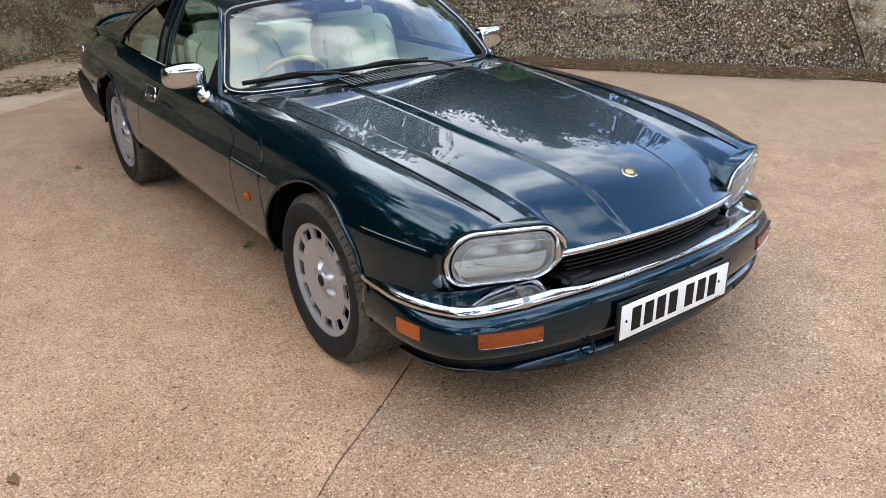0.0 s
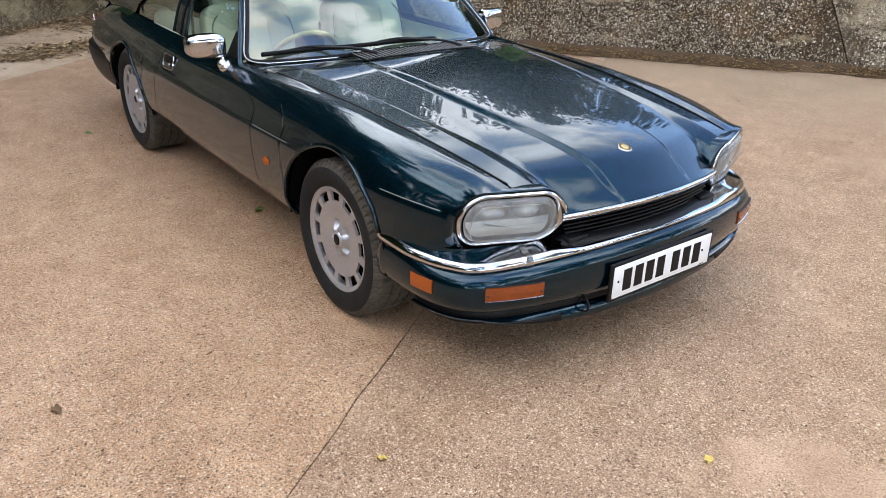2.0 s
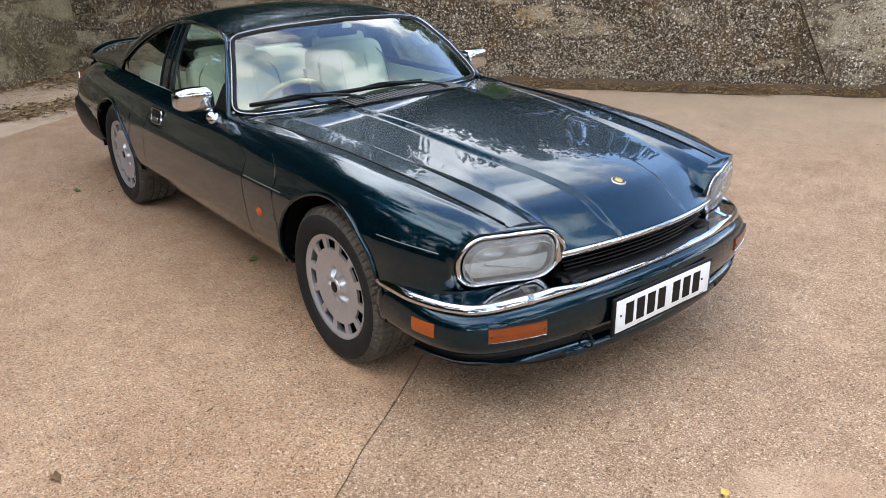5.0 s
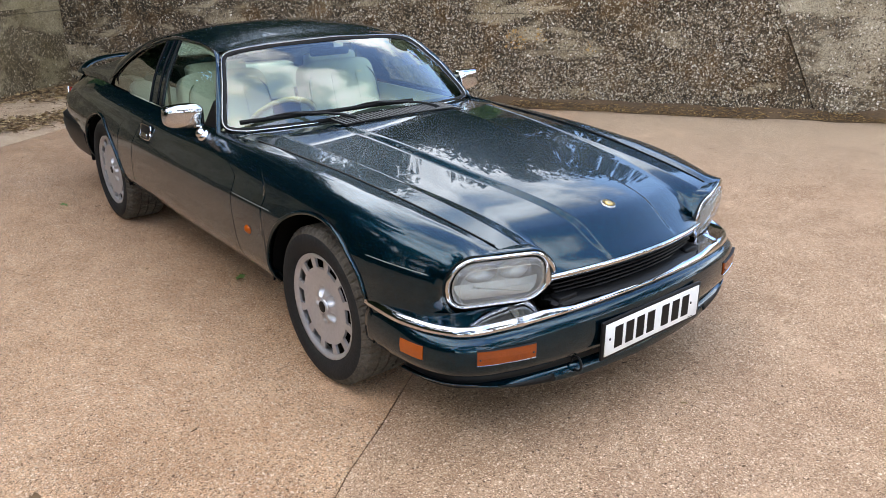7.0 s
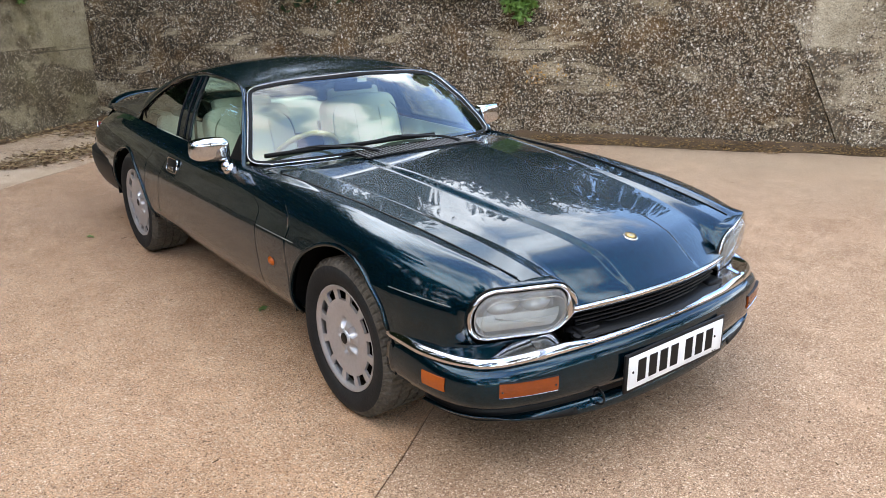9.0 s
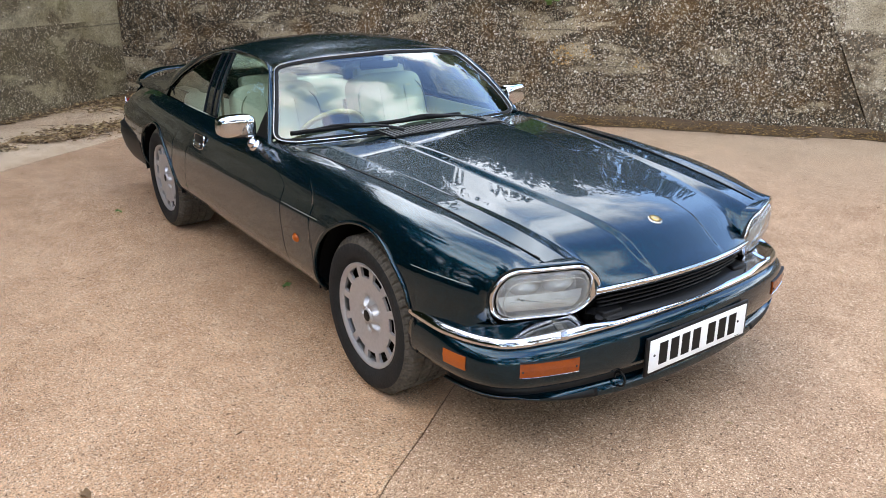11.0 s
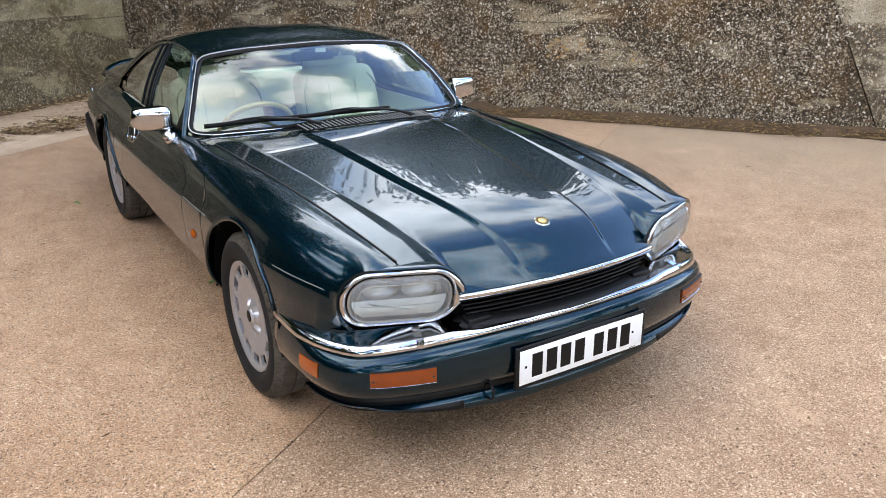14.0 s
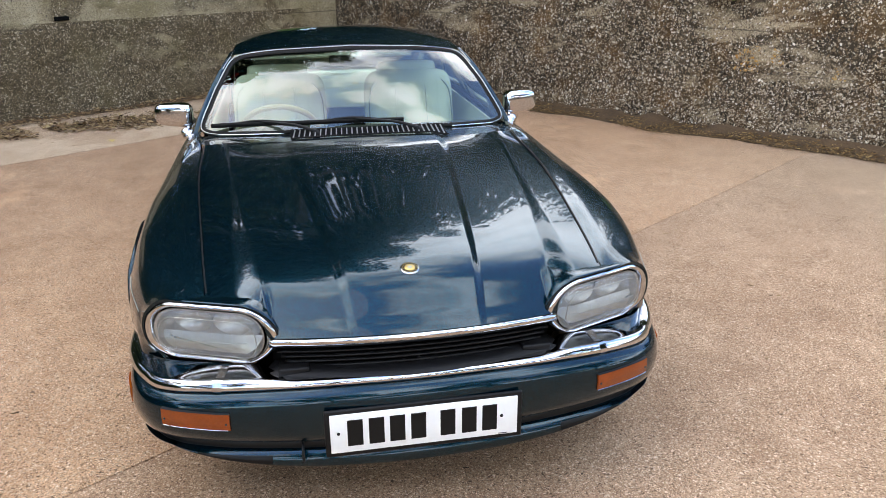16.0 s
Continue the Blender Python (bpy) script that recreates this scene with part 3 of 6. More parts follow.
M_LICHEN = island_material("orange_lichen", [(0.0, (0.30, 0.14, 0.03)), (0.6, (0.50, 0.24, 0.05)), (1.0, (0.55, 0.36, 0.14))])
for d0, d1, z0, z1, many in ((5.57, 5.80, 0.60, 0.83, 90), (5.90, 6.01, 0.675, 0.81, 30), (6.42, 6.54, 0.58, 0.69, 34)):
    spot = pebble_field(north_a, CORNER, U, IN_N, d0, d1, z1, many, 40, M_LICHEN, z0=z0)
    spot.name = "lichen"
    tagged(spot, label="orange lichen patch on the wall", kind="stuff")

# ground sheet to the horizon and the cast slabs on it
bm = sheet(lambda u, v: Vector((-400 + 800 * u, -400 + 800 * v, -0.006)), 10, 10)
tagged(part("ground", bm, M_EARTH, None, smooth=False), label="bare earth under and beyond the concrete yard", category="ground", kind="structure")


def slab(name, u0, u1, material, label, seed):
    """One cast bay of the yard, between two joints that run square to the north wall."""
    bm = bmesh.new()
    n, m = 40, 160

    def pt(a, b):
        w = -0.45 + 24.0 * b
        uu = u0 + (u1 - u0) * a
        ragged = 0.010 * noise.noise(Vector((w * 3.1, seed, 0))) + 0.006 * noise.noise(Vector((w * 14, seed, 5)))
        if a in (0.0, 1.0):
            uu += ragged if a == 1.0 else 0.010 * noise.noise(Vector((w * 3.1, seed - 1, 0))) + 0.006 * noise.noise(Vector((w * 14, seed - 1, 5)))
        p = CORNER + U * uu + JOINT * w
        return p + UP * (-0.002 * abs(noise.noise(p * 0.6)))
    sheet(pt, n, m, False, bm)
    bmesh.ops.recalc_face_normals(bm, faces=bm.faces)
    if sum(f.normal.z for f in bm.faces) < 0:
        bmesh.ops.reverse_faces(bm, faces=bm.faces)
    skirt(bm, 0.02)
    return tagged(part(name, bm, material, None, smooth=False), label=label, category="pavement", kind="structure")


slab("pavement_1", -0.3, 1.716, M_CONC2, "pale worn concrete slab beside the wall", 1)
slab("pavement_2", 1.732, 6.4324, M_CONC3, "warm tan weathered concrete slab", 2)
slab("pavement_3", 6.4376, 11.148, M_CONC, "tan weathered concrete slab with exposed grit", 3)
slab("pavement_4", 11.152, 16.0, M_CONC, "tan weathered concrete slab", 4)


# ---- litter and leaves ----
def litter(name, count, place, size, material, label, seed, lift=0.002):
    """Many scraps of leaf and twig: flat folded flakes and thin sticks."""
    rnd = random.Random(seed)
    verts, faces = [], []
    for _ in range(count):
        got = place(rnd)
        if got is None:
            continue
        c, h = got
        s = size * rnd.uniform(0.4, 1.3)
        a = rnd.uniform(0, 2 * math.pi)
        d, e = Vector((math.cos(a), math.sin(a), 0)), Vector((-math.sin(a), math.cos(a), 0))
        o = len(verts)
        z = lift + h * rnd.random()
        if rnd.random() < 0.4:
            w = 0.0018 + 0.05 * size * rnd.random()
            ln = s * rnd.uniform(1.0, 2.6)
            tip = UP * rnd.uniform(-0.2, 0.35) * s
            q = c + UP * z
            verts += [tuple(q - d * ln / 2 - e * w), tuple(q - d * ln / 2 + e * w), tuple(q + d * ln / 2 + e * w + tip), tuple(q + d * ln / 2 - e * w + tip), tuple(q - d * ln / 2 + UP * w * 1.6), tuple(q + d * ln / 2 + UP * w * 1.6 + tip)]
            faces += [(o, o + 3, o + 5, o + 4), (o + 1, o + 4, o + 5, o + 2)]
        else:
            t1, t2 = rnd.uniform(0.1, 0.5) * s, rnd.uniform(-0.1, 0.4) * s
            q = c + UP * z
            verts += [tuple(q - d * s * 0.6), tuple(q + e * s * 0.38 + UP * t1), tuple(q + d * s * 0.6 + UP * t2 * 0.4), tuple(q - e * s * 0.38 + UP * t2), tuple(q + UP * 0.004)]
            faces += [(o, o + 1, o + 4), (o + 1, o + 2, o + 4), (o + 2, o + 3, o + 4), (o + 3, o, o + 4)]
    me = bpy.data.meshes.new(name)
    me.from_pydata(verts, [], faces)
    me.materials.append(material)
    ob = new(name, me)
    return tagged(ob, label=label, category="litter", kind="stuff")


def bank(start, along, inward, d0, d1, width, seed):
    def f(rnd):
        d = rnd.uniform(d0, d1)
        w = width * (0.55 + 0.55 * noise.noise(Vector((d * 1.1, seed, 0))) + 0.25 * noise.noise(Vector((d * 4, seed, 2))))
        t = rnd.random() ** 1.3
        return start + along * d + inward * (0.02 + max(w, 0.06) * t), 0.05 * (1 - t)
    return f


# low mound of soil and moss along the wall's foot
def mound(name, start, along, inward, d0, d1, width, height, label):
    bm = bmesh.new()

    def fn(u, v):
        d = d0 + (d1 - d0) * u
        w = width * (0.75 + 0.35 * noise.noise(Vector((d * 1.1, 4, 0))) + 0.12 * noise.noise(Vector((d * 5, 4, 2))))
        p = start + along * d + inward * (-0.02 + w * v)
        return p + UP * (height * (1 - v) ** 1.6 * (0.8 + 0.5 * noise.noise(p * 3)) + 0.012 * noise.noise(p * 14) * (1 - v) - 0.012 * v)
    sheet(fn, 260, 8, False, bm)
    bmesh.ops.recalc_face_normals(bm, faces=bm.faces)
    return tagged(part(name, bm, M_EARTH, None), label=label, category="soil", kind="structure")


mound("soil_bank", CORNER, U, IN_N, 0.0, 17.0, 0.50, 0.10, "brown mossy soil along the foot of the wall")
mound("soil_bank_2", CORNER, V, IN_W, 0.0, 9.0, 0.22, 0.05, "dark soil along the foot of the stained wall")
litter("moss_litter", 26000, bank(CORNER, U, IN_N, 0.1, 15.0, 0.50, 4), 0.022, M_BITS2, "brown moss and leaf litter along the wall", 11, 0.012)
litter("dead_leaf_litter", 1500, bank(CORNER, V, IN_W, 0.0, 6.0, 0.30, 7), 0.04, M_BITS, "dead leaves along the stained wall", 12, 0.01)


def drift(rnd):
    """The loose strip of dead leaves that lies across the pale slab."""
    s = rnd.random()
    a, b = Vector((-6.36, 0.0, 0)), Vector((-5.25, -3.22, 0))
    c = a.lerp(b, s) + U * (0.16 * noise.noise(Vector((s * 9, 1, 0))) + rnd.gauss(0, 0.17 + 0.12 * noise.noise(Vector((s * 7, 2, 0)))))
    if noise.noise(Vector((s * 11, 9, 0))) < -0.22:
        return None
    return c, 0.035


litter("leaf_drift", 4200, drift, 0.045, M_BITS, "strip of dry brown leaves and twigs on pale concrete", 13)


def heap(rnd):
    c = CORNER + U * (0.35 + abs(rnd.gauss(0, 0.35))) + V * (0.55 + rnd.gauss(0, 0.4))
    return (c, 0.10) if (c - CORNER).dot(U) > 0.05 and (c - CORNER).dot(V) > 0.05 else None


litter("corner_leaves", 900, heap, 0.05, M_BITS, "heap of dead leaves in the wall corner", 14)
litter("scattered_bits", 1100, lambda r: (Vector((r.uniform(-6, 4), r.uniform(-4, 5), 0)), 0.0), 0.012, M_BITS, "small twigs and crumbs scattered on the concrete", 15, 0.001)


def leaf(name, at, size, turn, material, label):
    bm = bmesh.new()
    n = 12
    mid = [bm.verts.new((size * (k / n - 0.5), 0, 0.006 * math.sin(math.pi * k / n))) for k in range(n + 1)]
    for s in (-1, 1):
        edge = [mid[0]] + [bm.verts.new((size * (k / n - 0.5), s * size * 0.26 * math.sin(math.pi * (k / n) ** 0.8), 0.010 + 0.004 * math.sin(k))) for k in range(1, n)] + [mid[n]]
        for k in range(n):
            vs = [mid[k], mid[k + 1], edge[k + 1], edge[k]]
            vs = list(dict.fromkeys(vs))
            bm.faces.new(vs if s < 0 else vs[::-1])
    ob = part(name, bm, material, None)
    ob.matrix_basis = Matrix.Translation((*at, 0.002)) @ Matrix.Rotation(turn, 4, "Z")
    return tagged(ob, label=label, category="leaf", group="fallen leaves")


leaf("fallen_leaf", (-3.087, -1.068), 0.07, 0.4, M_LEAF2, "small green leaf fallen on the concrete")
leaf("fallen_leaf", (-1.173, -0.676), 0.075, 2.0, M_LEAF2, "small green leaf fallen on the concrete beside the car")
leaf("fallen_leaf", (0.887, -1.210), 0.035, 0.9, M_YELLOW, "tiny yellow leaf fallen on the concrete")
leaf("fallen_leaf", (1.473, -0.382), 0.05, 2.3, M_YELLOW, "dry yellow leaf fallen on the concrete")
leaf("fallen_leaf", (0.069, -1.961), 0.06, 0.2, M_LITTER, "brown leaf fallen on the concrete")
leaf("fallen_leaf", (-4.806, -1.979), 0.09, 0.2, M_YELLOW, "yellow leaf fallen on the pale concrete")


# ---- trees and hanging growth ----
def foliage_mesh(name, clumps, per, leaf_size, seed, material, owner=None, label="", kind=""):
    rnd = random.Random(seed)
    verts, faces = [], []
    for c, r in clumps:
        for _ in range(per):
            q = Vector((rnd.gauss(0, 1), rnd.gauss(0, 1), rnd.gauss(0, 0.8)))
            p = c + q.normalized() * r * rnd.random() ** 0.45
            d = Vector((rnd.uniform(-1, 1), rnd.uniform(-1, 1), rnd.uniform(-0.9, 0.3))).normalized()
            e = d.cross(Vector((rnd.uniform(-1, 1), rnd.uniform(-1, 1), 1))).normalized()
            s = leaf_size * rnd.uniform(0.6, 1.3)
            f = d.cross(e) * s * 0.12
            o = len(verts)
            verts += [tuple(p), tuple(p + d * s * 0.5 + e * s * 0.3 + f), tuple(p + d * s), tuple(p + d * s * 0.5 - e * s * 0.3 + f)]
            faces += [(o, o + 1, o + 2), (o, o + 2, o + 3)]
    me = bpy.data.meshes.new(name)
    me.from_pydata(verts, [], faces)
    me.materials.append(material)
    ob = new(name, me)
    ob.parent = owner
    if label or kind:
        tagged(ob, label=label, kind=kind)
    return ob


def limb(bm, a, b, r0, r1, bend, rnd):
    mid = a.lerp(b, 0.5) + Vector((rnd.uniform(-1, 1), rnd.uniform(-1, 1), rnd.uniform(0, 1))) * bend
    sweep(spline([a, mid, b], 9), ring(1.0, 7), bm=bm, scale=lambda t: r0 + (r1 - r0) * t, up=(0.3, 0.9, 0.1))


def tree(at, height, spread, seed, first=0.35, per=340, leaf=0.125, label="tall leafy broadleaf tree behind the concrete wall"):
    rnd = random.Random(seed)
    root = thing("tree", label, "tree", "trees round the yard", at)
    bm = bmesh.new()
    top = Vector((rnd.uniform(-.5, .5), rnd.uniform(-.5, .5), height * 0.86))
    limb(bm, Vector((0, 0, -0.1)), top, 0.20 * height / 10, 0.04, 0.25, rnd)
    clumps = []
    for k in range(15):
        h = height * (first + (0.9 - first) * k / 14)
        a = k * 2.4 + rnd.uniform(-0.4, 0.4)
        reach = spread * (1 - 0.55 * (k / 14) ** 1.5) * rnd.uniform(0.65, 1.1)
        base = Vector((0, 0, 0)).lerp(top, h / (height * 0.9))
        tip = base + Vector((math.cos(a) * reach, math.sin(a) * reach, reach * rnd.uniform(0.15, 0.55)))
        limb(bm, base, tip, 0.075 * height / 10, 0.012, 0.22, rnd)
        for t in (0.5, 0.75, 1.0):
            c = base.lerp(tip, t) + Vector((rnd.uniform(-.5, .5), rnd.uniform(-.5, .5), rnd.uniform(-.2, .5)))
            clumps.append((c, rnd.uniform(0.5, 0.95) * spread / 3))
            tw = c + Vector((rnd.uniform(-.6, .6), rnd.uniform(-.6, .6), rnd.uniform(-.5, .3)))
            limb(bm, base.lerp(tip, t), tw, 0.02, 0.006, 0.1, rnd)
            clumps.append((tw, rnd.uniform(0.3, 0.55) * spread / 3))
    part("trunk", bm, M_BARK, root)
    foliage_mesh("crown", clumps, int(per * 1.7), leaf, seed + 50, M_FOLIAGE, root)
    return root


def behind(along_u, back):
    p = CORNER + U * along_u - IN_N * back
    return (p.x, p.y, 0.0)


tree(behind(2.1, 2.6), 4.6, 2.6, 21, 0.3, 260)
tree(behind(4.6, 3.0), 3.5, 2.7, 22, 0.3, 260)
tree(behind(8.3, 2.8), 3.1, 2.3, 23, 0.3, 260)
tree(behind(3.4, 3.0), 4.1, 2.3, 31, 0.3, 300)
tree(behind(0.6, 2.4), 4.8, 2.6, 32, 0.3, 300)
for along_v, back, high, wide, seed in ((-1.2, 3.0, 14.0, 4.4, 29), (1.9, 3.0, 16.0, 4.8, 24), (6.2, 2.2, 8.0, 3.4, 25)):
    pw = CORNER + V * along_v - IN_W * back
    tree((pw.x, pw.y, 0), high, wide, seed, 0.16, 420, leaf=0.20)
tree((-12.5, 0.4, 0), 10.5, 4.0, 33, 0.16, 120, leaf=0.18)
tree((-9.2, 4.9, 0), 6.3, 3.0, 34, 0.2, 85, leaf=0.15)
tree((-7.6, 6.2, 0), 4.9, 2.8, 35, 0.2, 85, leaf=0.15)
# unseen trees added on the open sides, for the paint to mirror
tree((-2.6, -10.5, 0), 9.4, 3.6, 26, 0.10, 240, label="leafy tree, unseen, added at the open side of the yard for reflections")
tree((1.6, -11.0, 0), 8.8, 3.6, 27, 0.10, 240, label="leafy tree, unseen, added at the open side of the yard for reflections")
for x, y, seed in ((9.6, 3.4, 41), (9.8, -1.6, 42), (7.2, 7.6, 43), (7.0, -6.6, 44)):
    tree((x, y, 0), 7.0, 3.0, seed, 0.08, 200, label="leafy tree, unseen, added at the open side of the yard for reflections")
tree((-5.4, -9.2, 0), 9.0, 3.6, 28, 0.10, 260, label="leafy tree, unseen, added at the open side of the yard for reflections")


def bush(at, height, spread, seed, label="dense dark green bush, unseen, added at the open side to darken reflections"):
    """A dense low shrub: many leafy clumps from the ground up on short stems."""
    rnd = random.Random(seed)
    root = thing("bush", label, "bush", "bushes round the yard", at)
    bm = bmesh.new()
    clumps = []
    for k in range(26):
        a, q = k * 2.4, math.sqrt((k + 0.5) / 26)
        tip = Vector((math.cos(a) * spread * q, math.sin(a) * spread * 0.7 * q, height * (0.25 + 0.62 * (1 - q * q) + rnd.uniform(-0.12, 0.10))))
        limb(bm, Vector((tip.x * 0.15, tip.y * 0.15, -0.05)), tip, 0.035, 0.008, 0.15, rnd)
        clumps += [(tip, 0.55), (tip * 0.72 + Vector((0, 0, 0.1)), 0.5), (Vector((tip.x, tip.y, tip.z * 0.45)), 0.55)]
    part("stems", bm, M_BARK, root)
    foliage_mesh("crown", clumps, 420, 0.13, seed + 50, M_FOLIAGE, root)
    return root


# unseen bush row, added so the car's flank mirrors something dark
for k, (x, y) in enumerate(((-5.4, -6.4), (-3.4, -7.4), (-1.2, -7.9), (1.0, -8.2), (3.4, -8.2))):
    bush((x, y, 0), 3.1 + 0.3 * math.sin(k * 2.1), 1.9, 70 + k)
for k, (along_u, high) in enumerate(((-1.4, 4.2), (0.2, 4.0), (1.4, 3.8), (2.5, 3.6), (3.6, 3.3), (4.8, 3.0), (6.3, 2.6))):
    bush(behind(along_u, 2.3), high, 1.5, 80 + k, "dense dark green bush behind the concrete wall")


for k, along_v in enumerate((0.4, 2.0, 3.6, 5.2)):
    pw = CORNER + V * along_v - IN_W * 2.4
    bush((pw.x, pw.y, 0), 3.6, 1.5, 90 + k, "dense dark green bush behind the stained wall")


def overhang(name, along, back_dir, d, z0, width, count, seed, leafy, label):
    """Growth that hangs over the wall's top: stems with leaves on them."""
    rnd = random.Random(seed)
    root = thing(name, label, "shrub", "growth over the wall")
    base = CORNER + along * d
    root.location = base + UP * WALL_H
    bm = bmesh.new()
    clumps = []
    for _ in range(count):
        a = along * rnd.uniform(-width, width) - back_dir * 0.15 + UP * 0.05
        drop = (WALL_H - z0) * rnd.uniform(0.5, 1.0)
        b = a + back_dir * rnd.uniform(0.22, 0.34) + UP * 0.06
        c = b + along * rnd.uniform(-.12, .12) - UP * drop + back_dir * rnd.uniform(-.08, .05)
        sweep(spline([a, b, c.lerp(b, 0.5) + back_dir * 0.05, c], 12), ring(0.006, 5), bm=bm, up=(0.3, 0.9, 0.1))
        for t in np.linspace(0.15, 1.0, 7):
            clumps.append((b.lerp(c, t), 0.09))
    part("stems", bm, M_BARK, root)
    foliage_mesh("leaves", clumps, 34, 0.085, seed + 9, leafy, root)
    return root


pw = CORNER + V * 3.618 + UP * 1.013
bm = bmesh.new()
box(bm, (-0.075, -0.03, -0.022), (0.075, 0.016, 0.022), 0.008)
bm.transform(Matrix.Translation(pw) @ Matrix.Rotation(math.atan2(V.y, V.x), 4, "Z"))
part("weep_hole", bm, M_DARK, west)


overhang("hanging_shrub", U, IN_N, 5.47, 1.22, 0.15, 7, 61, M_LEAF2, "bright green leafy sprig hanging over the wall")
overhang("hanging_shrub", U, IN_N, 4.95, 1.40, 0.30, 14, 62, M_FOLIAGE, "dark tangled shrub hanging over the wall")
overhang("hanging_shrub", V, IN_W, 0.785, 1.41, 0.30, 6, 63, M_LEAF2, "green leafy sprigs hanging over the stained wall")
# ---- car ----
SX = [0.72, 0.60, 0.40, 0.15, -0.2, -0.6, -1.0, -1.5, -2.0, -2.5, -3.0, -3.4, -3.66]
SEC = [
    (table(SX, [.567, .579, .602, .630, .660, .686, .732, .742, .742, .73, .70, .68, .62]),
     table(SX, [.682, .705, .7365, .771, .807, .822, .824, .821, .825, .827, .823, .80, .76])),
    (table(SX, [.62, .64, .675, .712, .745, .768, .785, .782, .782, .775, .75, .715, .65]),
     table(SX, [.684, .708, .740, .771, .799, .808, .804, .798, .800, .803, .799, .778, .738])),
    (table(SX, [.70, .735, .780, .812, .828, .829, .829, .830, .830, .827, .814, .783, .722]),
     table(SX, [.650, .675, .71, .736, .748, .752, .749, .745, .747, .750, .748, .728, .695])),
    (table(SX, [.735, .775, .83, .862, .876, .880, .879, .878, .878, .875, .86, .83, .775]),
     table(SX, [.606, .612, .622, .630, .640, .642, .642, .644, .646, .648, .648, .648, .64])),
    (table(SX, [.741, .782, .837, .868, .881, .885, .885, .884, .884, .881, .865, .835, .780]),
     table(SX, [.588, .594, .604, .612, .621, .623, .623, .625, .627, .629, .629, .629, .622])),
    (table(SX, [.748, .788, .842, .872, .884, .887, .887, .886, .886, .884, .868, .838, .785]),
     table(SX, [.53] * 13)),
    (table(SX, [.745, .785, .836, .858, .868, .869, .868, .868, .868, .866, .85, .82, .77]),
     table(SX, [.40, .40, .39, .385, .38, .38, .38, .38, .38, .38, .40, .42, .42])),
    (table(SX, [.69, .73, .78, .80, .805, .805, .805, .805, .805, .805, .79, .77, .73]),
     table(SX, [.285] * 13)),
    (table(SX, [.66, .70, .74, .75, .75, .75, .75, .75, .75, .75, .74, .72, .69]),
     table(SX, [.25] * 13)),
]
NV = 72
STX = np.linspace(0.72, -3.66, 180)
BODY = np.array([[(p.y, p.z) for p in spline([(0, fy(x), fz(x)) for fy, fz in SEC], NV)] for x in STX])


def body(x, v):
    """The place on the body side at x and at v of the way from the bonnet gap down to the sill."""
    i = min(max((0.72 - x) / (0.72 + 3.66) * 179, 0), 178.999)
    a = int(i)
    rows = BODY[a] * (1 - (i - a)) + BODY[a + 1] * (i - a)
    j = min(max(v, 0), 1) * (NV - 1)
    b = min(int(j), NV - 2)
    y, z = rows[b] * (1 - (j - b)) + rows[b + 1] * (j - b)
    return float(y), float(z)


def v_at(x, z):
    """How far down the side the height z lies."""
    lo, hi = 0.12, 1.0
    for _ in range(22):
        m = (lo + hi) / 2
        if body(x, m)[1] > z:
            lo = m
        else:
            hi = m
    return lo


def arch(xc, r, zc, base):
    def f(x):
        d = abs(x - xc)
        return max(base, zc + math.sqrt(max(r * r - d * d, 0))) if d < r else base
    return f


ARCH_F, ARCH_R = arch(0.005, 0.372, 0.322, 0.2), arch(-2.591, 0.362, 0.322, 0.2)


def low(x):
    return max(ARCH_F(x), ARCH_R(x), 0.40 if x > 0.34 else 0.2, 0.36 if x < -2.93 else 0.2)


def side_panel(x0, x1, nx, nv, sign):
    """The body side between the edges x0(z) and x1(z), above the wheel arches and the bumpers."""
    bm = bmesh.new()
    g = []
    for i in range(nx + 1):
        t = i / nx
        xc = x0(0.5) + (x1(0.5) - x0(0.5)) * t
        zl = low(xc)
        vmax = v_at(xc, zl) if zl > 0.26 else 1.0
        col = []
        for j in range(nv + 1):
            v = vmax * j / nv
            z = body(xc, v)[1]
            x = x0(z) + (x1(z) - x0(z)) * t
            y, z = body(x, v)
            col.append(bm.verts.new((x, y * sign, z)))
        g.append(col)
    for i in range(nx):
        for j in range(nv):
            f = (g[i][j], g[i + 1][j], g[i + 1][j + 1], g[i][j + 1])
            bm.faces.new(f if sign * (x1(0.5) - x0(0.5)) > 0 else f[::-1])
    bmesh.ops.recalc_face_normals(bm, faces=bm.faces)
    if sum(f.normal.y * f.calc_area() for f in bm.faces) * sign < 0:
        bmesh.ops.reverse_faces(bm, faces=bm.faces)
    return bm


def front_door_edge(z):
    return -0.662 - 0.28 * max(0, (z - 0.70) / 0.108) ** 1.4 + 0.02 * max(0, (0.62 - z) / 0.3)


def rear_door_edge(z):
    return -2.03 + 0.20 * min(max((z - 0.38) / 0.46, 0), 1) ** 1.2


